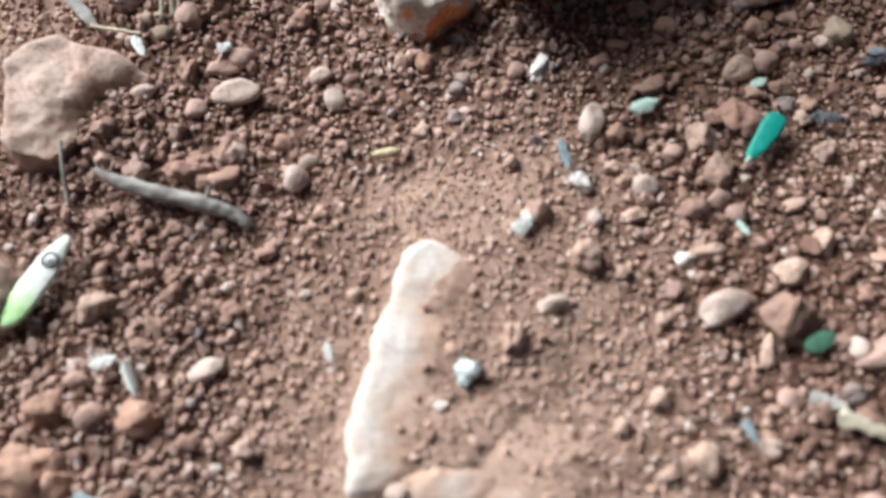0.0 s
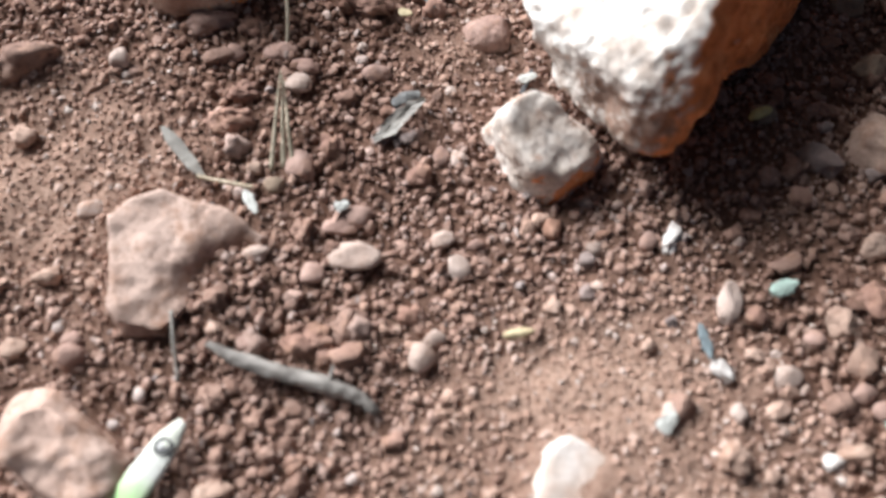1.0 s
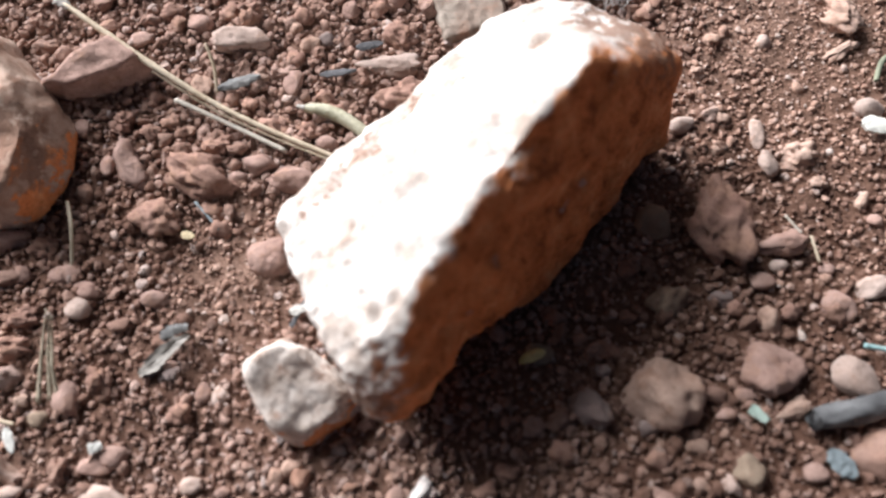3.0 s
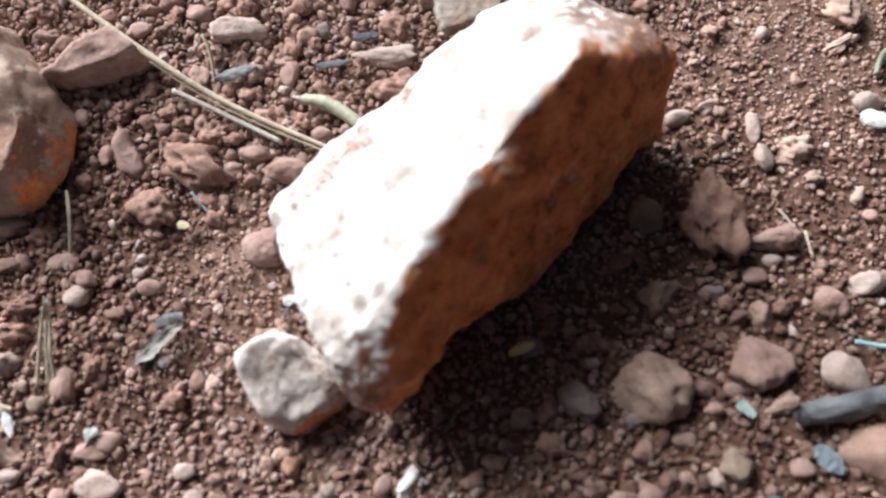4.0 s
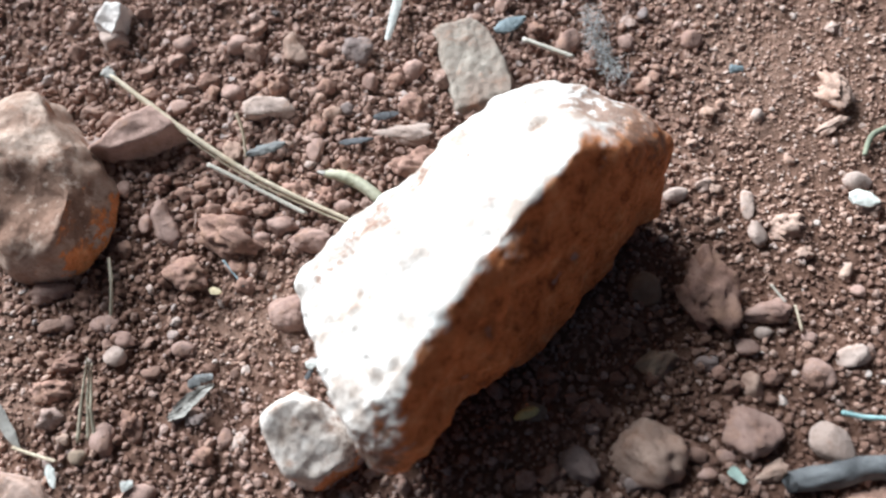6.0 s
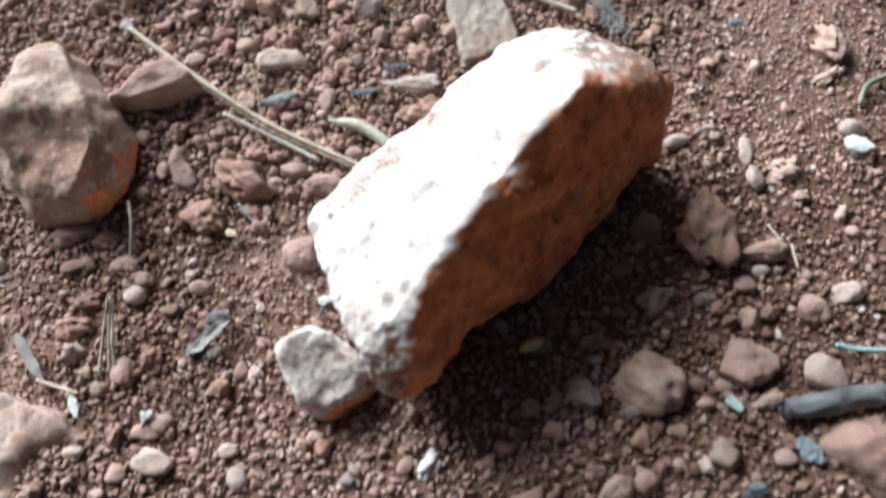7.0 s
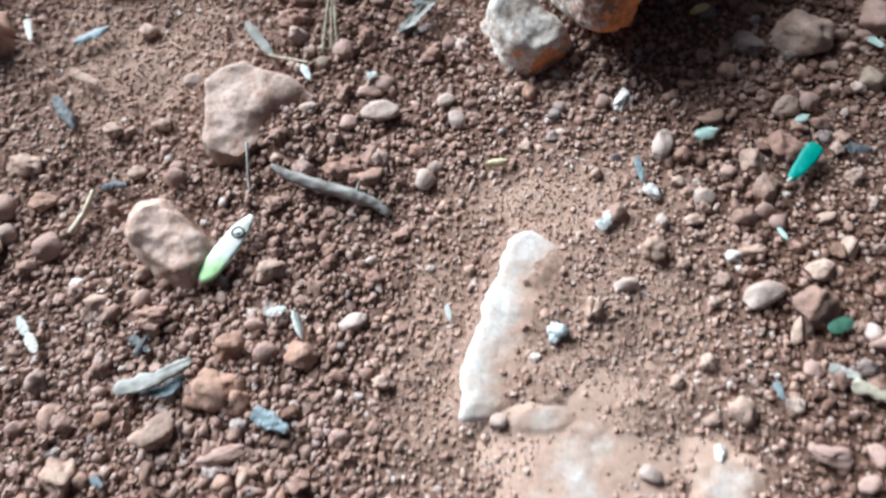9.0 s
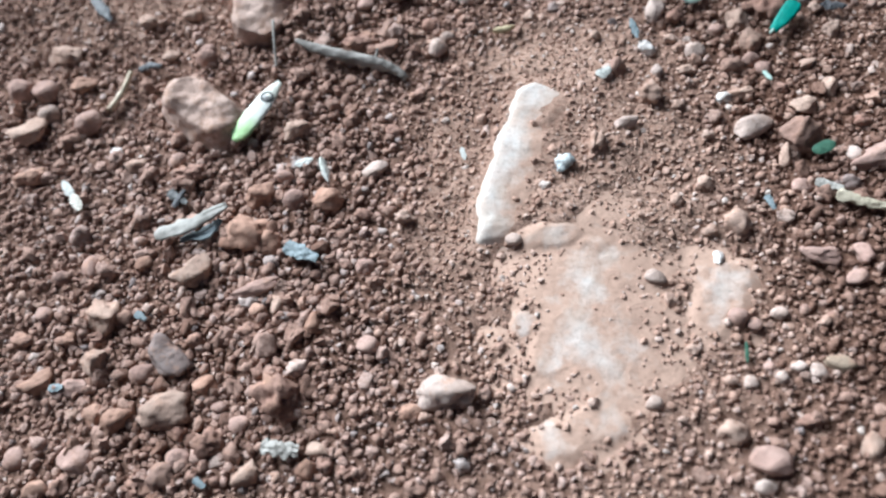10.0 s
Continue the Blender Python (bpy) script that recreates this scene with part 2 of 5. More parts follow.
YELLOW = plant_material("yellow_flake", (0.46, 0.37, 0.21), (0.58, 0.49, 0.31), 0.6)


# ---- shapes ----
MM = 0.001


def crest(y):
    """Where, across the ground, the buried ledge breaks off at y (both in millimetres)."""
    return -8.8 - 0.34 * min(39.0, max(0, -58 - y)) + 1.6 * noise.noise((y * 0.11, 2.2, 0.0))


def soil_height(x, y):
    """The lie of the ground, in metres: a low mound over the buried rock, falling away round it."""
    u, v = x * 100, y * 100
    z = -0.19 - 0.029 * v - 0.0019 * u * u - 0.0044 * u * v + 0.0003 * v * v
    z += 0.40 * math.exp(-((u - 0.5) ** 2 / 9 + (v + 9) ** 2 / 20)) + 0.13 * math.exp(-((u + 8) ** 2 / 9 + v * v / 16)) + 0.3 * math.exp(-((u + 7.0) ** 2 + (v + 2.5) ** 2) / 0.9)
    if -11.2 < v < -5.4:
        edge = u - 0.1 * crest(v * 10)
        z += 0.26 / (1 + math.exp(-edge / 0.07)) * math.exp(-max(0.0, edge) / 2.2) * min(1.0, (-5.4 - v) / 0.6, (v + 11.2) / 0.8)
    return 0.01 * z * math.exp(-(((u * u + (v + 2) ** 2) / 676) ** 3))


def dustiness(x, y):
    """1 where the earth is trodden to fine dust, 0 where it is crumbly."""
    u, v = x * 100, y * 100
    d = math.exp(-((u - 1.8) ** 2 / 12 + (v + 10.5) ** 2 / 36))
    d += 0.8 * math.exp(-((u - 0.5) ** 2 / 6 + (v + 4.6) ** 2 / 1.6))
    d += 0.6 * math.exp(-((u - 8.5) ** 2 / 5 + (v + 4.5) ** 2 / 4))
    d += 1.0 * math.exp(-((u - 13.0) ** 2 / 9 + (v - 11.0) ** 2 / 11))
    d += 0.4 * math.exp(-((u - 11.5) ** 2 / 10 + (v - 6.5) ** 2 / 14))
    d += 0.95 * math.exp(-((u + 12) ** 2 / 20 + (v - 0.4) ** 2 / 8))
    d += 0.5 * math.exp(-((u + 1.5) ** 2 / 4 + (v - 3.6) ** 2 / 3))
    d += 0.55 * math.exp(-((u + 2.7) ** 2 / 2.6 + (v + 9.5) ** 2 / 16))
    return min(1.0, d + 0.25 * noise.noise((u * 0.9, v * 0.9, 3.3)))


def humus_shade(x, y):
    """Share of dark crumbs: loose gravelly humic earth, plus shade painted in as soil."""
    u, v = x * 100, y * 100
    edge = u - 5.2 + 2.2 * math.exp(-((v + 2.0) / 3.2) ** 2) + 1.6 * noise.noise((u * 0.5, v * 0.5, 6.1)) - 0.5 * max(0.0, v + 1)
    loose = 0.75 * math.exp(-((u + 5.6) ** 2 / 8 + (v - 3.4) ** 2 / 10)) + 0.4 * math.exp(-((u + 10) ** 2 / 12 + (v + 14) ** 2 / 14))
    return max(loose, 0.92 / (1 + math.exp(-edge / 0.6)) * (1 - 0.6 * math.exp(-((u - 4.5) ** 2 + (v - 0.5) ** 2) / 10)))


def coarseness(x, y):
    """How chunky the loose earth is, from 0 (fine) to 1."""
    u, v = x * 100, y * 100
    c = 0.22 + 0.75 * math.exp(-((u + 10) ** 2 / 26 + (v + 13) ** 2 / 30)) + 0.6 * math.exp(-((u + 2) ** 2 / 30 + (v - 8.5) ** 2 / 16))
    c += 0.4 * math.exp(-((u - 7) ** 2 / 10 + (v + 6) ** 2 / 40)) + 0.3 * math.exp(-((u + 5.5) ** 2 / 5 + (v + 4) ** 2 / 4))
    c -= 0.3 * math.exp(-((u + 2) ** 2 / 6 + (v - 1) ** 2 / 5))
    return max(0.0, min(1.0, c - 0.5 * max(0.0, dustiness(x, y)) + 0.2 * noise.noise((u * 0.8, v * 0.8, 7.7))))


def mesh_of(name, verts, faces, mat_, smooth=True):
    me = bpy.data.meshes.new(name)
    me.from_pydata([tuple(v) for v in verts], [], [tuple(f) for f in faces])
    me.materials.append(mat_)
    if smooth:
        me.polygons.foreach_set("use_smooth", np.ones(len(me.polygons), dtype=bool))
    me.update()
    return me


def ball(level):
    bm = bmesh.new()
    bmesh.ops.create_icosphere(bm, subdivisions=level, radius=1.0)
    v = np.array([p.co[:] for p in bm.verts])
    f = np.array([[q.index for q in p.verts] for p in bm.faces])
    bm.free()
    return v, f


BALLS = {n: ball(n) for n in (1, 2, 3, 4, 5, 6, 7)}


def hull(points):
    """The planes (normals and distances) of the convex hull of a few corners."""
    bm = bmesh.new()
    for p in points:
        bm.verts.new(p)
    bmesh.ops.convex_hull(bm, input=bm.verts)
    planes = []
    for f in bm.faces:
        f.normal_update()
        planes.append((*f.normal, f.normal.dot(f.verts[0].co)))
    bm.free()
    planes = np.array(planes)
    mid = np.mean(np.array(points), axis=0)
    flip = np.where(planes[:, :3] @ mid > planes[:, 3], -1.0, 1.0)
    planes, kept = planes * flip[:, None], []
    for q in planes:
        if not any(q[:3] @ k[:3] > 0.985 and abs(q[3] - k[3]) < 0.002 for k in kept):
            kept.append(q)
    return np.array(kept)


def fractured(points, level, soft, rough, seed, centre=None, dents=(), calm=None):
    """A broken stone with the given corners: edges rounded (soft: higher is sharper), faces roughened.
    rough: pairs of a wavelength and a depth in metres."""
    pts = np.array(points, dtype=float)
    c = pts.mean(axis=0) if centre is None else np.array(centre, dtype=float)
    planes = hull(points)
    d = planes[:, 3] - planes[:, :3] @ c
    spread = (pts - c).T @ (pts - c) / len(pts)
    val, vec = np.linalg.eigh(spread)
    shape = vec @ np.diag(np.sqrt(np.maximum(val, 1e-9))) @ vec.T
    u, faces = BALLS[level]
    w = u @ shape.T
    t = (w @ planes[:, :3].T) / np.maximum(d, 1e-5)
    r = (np.maximum(t, 1e-6) ** soft).sum(axis=1) ** (-1.0 / soft)
    v = c + w * r[:, None]
    lean = (np.maximum(t, 1e-6) * r[:, None]) ** (min(soft, 24.0) - 1) / np.maximum(d, 1e-5)
    out = lean @ planes[:, :3]
    out /= np.linalg.norm(out, axis=1)[:, None]
    push = np.zeros(len(v))
    for k, (wave, depth) in enumerate(rough):
        for i, p in enumerate(v):
            q = Vector(p) / wave + Vector((seed * 7.31, seed * 3.17, k * 5.7))
            if depth < 0:
                push[i] += depth * (1 - min(1.0, noise.voronoi(q)[0][0] * 1.6)) ** 2
            else:
                push[i] += depth * noise.noise(q)
    if calm:
        # a smoother face
        push *= 1 - calm[4] * np.exp(-((v - np.array(calm[:3])) ** 2).sum(axis=1) / (calm[3] * calm[3]))
    for x, y, z, r, depth in dents:
        push -= depth * np.exp(-((v - np.array((x, y, z))) ** 2).sum(axis=1) / (r * r))
    return v + out * push[:, None], faces


def put(name, verts, faces, mat_, label, category, group="", kind="", at=None, smooth=True):
    """One thing of one mesh, with its origin at its foot."""
    verts = np.array(verts)
    o = np.array(at) if at is not None else np.array([*verts.mean(axis=0)[:2], verts[:, 2].min()])
    ob = new(name, mesh_of(name, verts - o, faces, mat_, smooth))
    ob.location = o
    return tagged(ob, label, category, group, kind)


def outline_stone(name, rim, low, high, shrink, level, soft, rough, seed, mat_, label, lean=(0, 0)):
    """A stone from its rim on plan (millimetres): wide at low, narrowed by shrink at high."""
    rim = [(x * MM, y * MM) for x, y in rim]
    cx, cy = sum(p[0] for p in rim) / len(rim), sum(p[1] for p in rim) / len(rim)
    g = soil_height(cx, cy)
    pts = []
    for x, y in rim:
        pts.append((x, y, g + low * MM))
        pts.append((cx + (x - cx) * 0.8, cy + (y - cy) * 0.8, g + (low - 5) * MM))
        tilt = lean[0] * (x - cx) + lean[1] * (y - cy)
        pts.append((cx + (x - cx) * shrink, cy + (y - cy) * shrink, g + high * MM + tilt))
    v, f = fractured(pts, level, soft, rough, seed)
    return put(name, v, f, mat_, label, "stone", "", "", (cx, cy, g))


# ---- the pale rock that leans over the soil ----
ROCK = [(-9.0, 42.2, 10.5), (-0.6, 26.1, 17), (2.8, 15.3, 21), (12.7, 7.4, 29), (14.8, -3.0, 18), (18.2, -5.4, 12), (25.5, 8.5, 33), (23.5, 0.0, 23), (-1.0, 24.0, 2), (1.0, 17.5, 0), (7.5, 10.5, 1), (14.0, 3.0, 5.0),
        (5.3, 55.4, 5), (18.7, 74.7, 5), (32.9, 88.1, 7), (47.3, 96.3, 11), (58.9, 95.6, 18), (74.3, 88.7, 19),
        (89.4, 81.0, 11), (20.0, 10.5, 37), (30.4, 26.3, 39.5),
        (60.1, 62.6, 42), (69.8, 64.3, 32), (79.6, 73.5, 22), (83.7, 66.5, -1), (68.6, 44.5, -1),
        (53.0, 26.3, 0), (44.8, 19.7, 2), (34.4, 13.2, 5), (27.2, 0.4, 9), (40, 60, -9), (60, 70, -9), (20, 45, -5)]
DENTS = [(16.5, 13.5, 35.5, 2.6, 3.6), (13.0, 11.0, 32.5, 2.4, 3.0), (10.2, 9.8, 28.5, 2.0, 1.8), (20.0, 16.8, 37.0, 2.0, 2.2), (23.0, 18.0, 38.0, 1.8, 1.2),
         (10.5, 21.5, 25.0, 2.2, 1.4), (12.2, 25.5, 28.0, 1.8, 1.2), (50.5, 75.8, 26.0, 1.5, 1.3), (53.2, 78.2, 26.0, 1.5, 1.2), (41.0, 62.0, 34.0, 3.0, 1.4),
         (64.0, 83.0, 26.0, 9.0, 3.0), (6.0, 47.0, 16.0, 2.8, 1.2), (43.0, 45.0, 40.5, 4.5, 3.4), (65.0, 62.0, 35.0, 5.0, 2.4), (36.0, 7.0, 4.0, 8.5, 7.5),
         (43.0, 13.0, 2.0, 7.0, 5.5), (52.0, 30.0, 22.0, 7.0, 1.8), (34.0, 14.0, 22.0, 5.0, 1.4)]
STAINS = [(22.5, 66.5, 12.8, 1.8, 0.9), (16.2, 54.2, 19.5, 1.6, 0.75), (9.0, 47.0, 18.0, 1.8, 0.8),
          (35.6, 72.2, 19.7, 1.2, 0.75), (42.5, 54.0, 36.9, 1.4, 0.8), (-0.4, 40.8, 15.7, 1.4, 0.8), (12.6, 53.9, 17.3, 2.0, 0.6),
          (16.0, 13.0, 35.0, 2.2, 0.7), (51.5, 76.6, 25.8, 1.6, 0.8), (3.6, 45.0, 15.2, 3.0, 0.5), (73.0, 78.0, 25.0, 11.0, 0.55),
          (66.0, 84.0, 23.0, 9.0, 0.5), (80.0, 80.0, 18.0, 8.0, 0.5), (13.0, 4.0, 16.0, 8.0, 0.66), (19.0, -1.5, 21.0, 5.0, 0.7), (19.7, 2.1, 28.0, 3.0, 0.65),
          (8.0, 12.0, 12.0, 7.0, 0.7), (15.0, 58.0, 14.0, 5.0, 0.5), (8.0, 52.0, 13.0, 4.5, 0.5), (24.0, 71.0, 11.0, 4.0, 0.5)]
DENTS += [(x, y, z, r * 0.8, 0.5) for x, y, z, r, k in STAINS if k > 0.6]
v, f = fractured([(x * MM, y * MM, z * MM) for x, y, z in ROCK], 7, 30.0,
                 [(0.017, 0.0030), (0.0085, 0.0018), (0.0042, 0.0009), (0.007, -0.0004), (0.0024, 0.0005), (0.0013, 0.0003)], 3, (0.042, 0.047, 0.014),
                 [tuple(q * MM for q in d) for d in DENTS], (0.072, 0.077, 0.026, 0.021, 0.85))
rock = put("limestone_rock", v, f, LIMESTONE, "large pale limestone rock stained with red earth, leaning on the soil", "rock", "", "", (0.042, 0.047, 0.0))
spots = np.zeros(len(v))
for x, y, z, r, k in STAINS:
    spots += k * np.exp(-(((v / MM - (x, y, z)) / r) ** 2).sum(axis=1))
rock.data.attributes.new("stain", "FLOAT", "POINT").data.foreach_set("value", spots)

FINE = [(0.007, 0.0009), (0.003, 0.0005), (0.0013, 0.00025)]
outline_stone("stone", [(-14.5, 11), (-6, 17.5), (3, 12.5), (13, 3), (11, -2.5), (2, -7.5), (-6, -6.5), (-12.5, 2)], -0.5, 11.5, 0.72, 6, 30.0,
              [(0.012, 0.0022), (0.006, 0.0009), (0.0018, 0.0003)], 5, HALF_BURIED,
              "lumpy tan stone with a whitish top, wedged against the large rock", (-0.15, 0.2))
g = soil_height(-0.085, -0.018) * 1000
SLAB = [(-96.5, -9, 6.0), (-92, -4, 6.4), (-85, -1.6, 6.4), (-69, -8.4, 5.0), (-61.5, -13.6, 3.4), (-68.4, -18.0, 2.6), (-78.0, -28.5, 2.8), (-83.6, -34.8, 4.2), (-92, -33, 5.2), (-95.6, -29, 5.8)]
cx, cy = sum(p[0] for p in SLAB) / len(SLAB), sum(p[1] for p in SLAB) / len(SLAB)
pts = [(x * MM, y * MM, (g - 4) * MM) for x, y, z in SLAB] + [((cx + (x - cx) * 0.93) * MM, (cy + (y - cy) * 0.93) * MM, (g + z) * MM) for x, y, z in SLAB]
v, f = fractured(pts, 6, 40.0, [(0.014, 0.0018), (0.006, 0.0008), (0.0022, 0.0003), (0.008, -0.0005)], 8, (cx * MM, cy * MM, (g + 1) * MM),
                 [(-0.0725, -0.0235, (g + 2.5) * MM, 0.0060, 0.0062), (-0.067, -0.0195, (g + 2) * MM, 0.0045, 0.0035)])
put("stone", v, f, TONES["peach"], "flat pinkish-tan stone with a smooth worn top, bedded in soil", "stone", "", "", (-0.085, -0.018, g * MM))
outline_stone("stone", [(-117, -54.5), (-115.3, -45.2), (-107.2, -41.8), (-97.2, -49.8), (-86.8, -59.6), (-87.4, -66.6), (-94.0, -71.4), (-100.7, -69.8), (-111.0, -63.2)], -2, 7.0, 0.7, 6, 22.0,
              [(0.012, 0.0020), (0.006, 0.0009), (0.0025, 0.0005)], 11, TONES["peach"], "rounded pinkish-tan stone half sunk in the soil", (-0.1, 0.05))
LEDGE = [(-108, 88, -2), (-97, 96, -2), (-86, 99, -2), (-74, 84, -2), (-65, 74, -2), (-62.5, 58.5, -2), (-69, 45, -2), (-86, 43, -2), (-100, 55, -2), (-106, 70, -2),
         (-88, 97, 12), (-80, 91, 14), (-96, 90, 14), (-92, 80, 20), (-93, 66, 21), (-90, 52, 14), (-99, 58, 8), (-84, 75, 21), (-72, 74, 15), (-66.5, 63, 15), (-69.5, 51.5, 14), (-74.5, 47, 11), (-104, 76, 8)]
v, f = fractured([(x * MM, y * MM, z * MM) for x, y, z in LEDGE], 6, 40.0, [(0.016, 0.0020), (0.006, 0.0010), (0.009, -0.0006), (0.0016, 0.0003)], 13, None,
                 [(-0.079, 0.064, 0.016, 0.011, 0.0036), (-0.070, 0.064, 0.014, 0.008, 0.0024), (-0.084, 0.056, 0.013, 0.0035, 0.0014), (-0.0775, 0.0555, 0.011, 0.0035, 0.0016), (-0.071, 0.0555, 0.010, 0.0035, 0.0014)])
ledge = put("stone", v, f, LEDGE_STONE, "large angular tan rock with a split reddish face", "stone", "", "", (-0.085, 0.07, 0.0))
ledge.data.attributes.new("stain", "FLOAT", "POINT").data.foreach_set("value", sum(k * np.exp(-(((v / MM - (x, y, z)) / r) ** 2).sum(axis=1)) for x, y, z, r, k in (
    (-80, 64, 15, 9.0, 1.0), (-71, 63, 12, 7.5, 1.0), (-76, 55.5, 9, 5.0, 1.2), (-84, 55, 11, 4.5, 1.0), (-69, 56, 8, 4.5, 1.0))))
outline_stone("stone", [(-74, 80.5), (-64.5, 89), (-53.5, 96), (-43.0, 88.5), (-50, 84.5), (-64, 80)], 1.0, 9.5, 0.8, 5, 26.0,
              FINE, 17, TONES["rose"], "wedge-shaped pinkish-brown stone lying under a dry straw", (0.0, 0.16))
outline_stone("stone", [(-79.5, 124), (-76, 132), (-70, 131), (-69.5, 125), (-72, 118.5)], 0.5, 6.0, 0.82, 5, 26.0,
              FINE, 29, TONES["white"], "angular whitish stone on dark crumbly soil", (0.03, 0.08))
outline_stone("stone", [(-18.8, 37), (-17, 41), (-12, 43), (-6, 42), (-4, 37), (-6, 32), (-11, 30.5), (-16.5, 32)], -1.5, 4.0, 0.66, 5, 7.0,
              FINE, 31, TONES["rose"], "flat rounded rosy stone sunk in soil beside the large rock", (0.0, 0.0))
outline_stone("stone", [(22, 126), (27, 106), (30.5, 95), (48, 100), (48, 106), (40, 124), (33, 129)], 0, 4.5, 0.86, 6, 30.0,
              [(0.006, 0.0006), (0.002, 0.0004)], 19, TONES["slab"], "flat angular grey-tan stone slab dusted with soil", (0.02, 0.05))
outline_stone("stone", [(116, -9), (123, -2), (142, -4), (150, -20), (138, -28), (126, -20)], -1, 7, 0.66, 5, 14.0,
              FINE, 23, TONES["brown"], "flat brown stone beside a charred stick", (0.05, 0.1))

# ---- the buried limestone that shows through the trodden earth ----
LOBES = [(8, -115, 8, 9), (5, -122, 7, 8), (1.5, -129, 7, 8), (-3, -136, 8, 7), (-5, -140, 7, 6), (-3, -159, 8, 6), (5, -156, 10, 6), (35, -131, 6, 8), (39, -126, 8, 7), (42, -121, 7, 6), (-10.7, -130.5, 4, 5), (-1, -107.5, 10, 4.5)]


def lobes(x, y):
    return max(math.exp(-(((x - a) / c) ** 2 + ((y - b) / d) ** 2)) for a, b, c, d in LOBES)


def ridge_wide(y):
    return 17.0 - 0.17 * max(0.0, -70 - y) + 2.5 * noise.noise((1.0, y * 0.16, 4.0))


def buried_top(x, y):
    """How far the buried limestone stands above the soil, in millimetres (below it where negative)."""
    q = Vector((x, y, 0))
    top = min(0.75, 2.6 * (lobes(x, y) - 0.42))
    top = max(top, 0.9 - 1.5 * (((x - 11) / 16) ** 2 + ((y + 142) / 10) ** 2), 1.0 - 1.4 * (((x - 8) / 26) ** 2 + ((y + 130) / 34) ** 2), 0.6 - 1.4 * (((x - 38) / 10) ** 2 + ((y + 122) / 14) ** 2))
    rough = 0.16
    if y > -114:
        side = x - crest(y)
        ends = min(1.0, max(0.0, (-56 - 0.5 * abs(side - 6) - y) / 3)) * min(1.0, max(0.0, (y + 112) / 5))
        slope = (1.0 + 0.7 * noise.noise((x * 0.05, y * 0.12, 9.0))) * (1 - (max(0.0, side) / ridge_wide(y)) ** 2)
        ridge = (slope + 3.0) / (1 + math.exp(-(side - 0.3) / 0.8)) * ends - 3.2
        if ridge > top:
            top, rough = ridge, 0.16
    return max(-5.0, top + rough * (1.3 * noise.noise(q / 7) + 0.9 * noise.noise(q / 3.0 + Vector((5, 5, 5))) + 0.6 * noise.noise(q / 1.2) ))


def bareness(x, y):
    """How free of settled earth the limestone is."""
    q = Vector((x, y, 3.0))
    b = 0.42 * (lobes(x, y) - 0.29) + 0.10 * buried_top(x, y) + 0.26 * noise.noise(q / 6) + 0.16 * noise.noise(q / 2.2)
    b += 0.26 * max(0.0, 1 - ((x - 11) / 17) ** 2 - ((y + 142) / 11) ** 2)
    b += 0.1 * max(0.0, 1 - ((x - 6) / 22) ** 2 - ((y + 128) / 32) ** 2) + 0.1 * max(0.0, 1 - ((x - 39) / 12) ** 2 - ((y + 122) / 16) ** 2)
    if -112 < y < -54:
        side = (x - crest(y)) / ridge_wide(y)
        if side > -0.1:
            b = max(b, 0.68 - 0.8 * max(0.0, side - 0.4) + 0.3 * noise.noise((x * 0.13, y * 0.13, 1.7)) + 0.16 * noise.noise(q / 2.2))
    return max(0.0, min(1.2, 0.25 + b))


bx, by = np.arange(-34, 58, 0.65), np.arange(-174, -50, 0.65)
tops = [(x * MM, y * MM, soil_height(x * MM, y * MM) + buried_top(x, y) * MM) for y in by for x in bx]
n = len(bx)
faces = [(j * n + i, j * n + i + 1, (j + 1) * n + i + 1, (j + 1) * n + i) for j in range(len(by) - 1) for i in range(n - 1)]
edge = list(range(n)) + [j * n + n - 1 for j in range(1, len(by))] + [(len(by) - 1) * n + i for i in range(n - 2, -1, -1)] + [j * n for j in range(len(by) - 2, 0, -1)]
start = len(tops)
tops += [(tops[k][0], tops[k][1], -0.02) for k in edge]
faces += [(edge[(k + 1) % len(edge)], edge[k], start + k, start + (k + 1) % len(edge)) for k in range(len(edge))]
faces.append(tuple(start + k for k in range(len(edge)))[::-1])
put("buried_rock", tops, faces, OUTCROP, "buried whitish limestone showing through trodden earth in ridges and patches", "rock", "", "", (0.01, -0.11, 0.0))
bare = bpy.data.objects["buried_rock"].data.attributes.new("bare", "FLOAT", "POINT")
bare.data.foreach_set("value", [bareness(x, y) for y in by for x in bx] + [0.0] * len(edge))

# ---- loose stones and clods ----
def template(seed, corners, soft, rough, level=4):
    rnd = random.Random(seed)
    pts = []
    for _ in range(corners):
        p = Vector((rnd.gauss(0, 1), rnd.gauss(0, 1), rnd.gauss(0, 1))).normalized()
        pts.append(tuple(p * rnd.uniform(0.85, 1.1)))
    v, f = fractured(pts, level, soft, rough, seed)
    v = v - (v.max(axis=0) + v.min(axis=0)) / 2
    v = v / ((v.max(axis=0) - v.min(axis=0)) / 2)
    return v, f


STONE_MESHES = {"angular": [], "round": [], "clod": []}
SMALL_MESHES = {"angular": [], "round": [], "clod": []}
for k in range(7):
    STONE_MESHES["angular"].append(mesh_of("stone", *template(60 + k, 13, 20.0, [(0.6, 0.15), (0.28, 0.10), (0.12, 0.05)]), SOIL))
    SMALL_MESHES["angular"].append(mesh_of("stone", *template(60 + k, 13, 20.0, [(0.6, 0.15), (0.28, 0.10), (0.12, 0.05)], 3), SOIL))
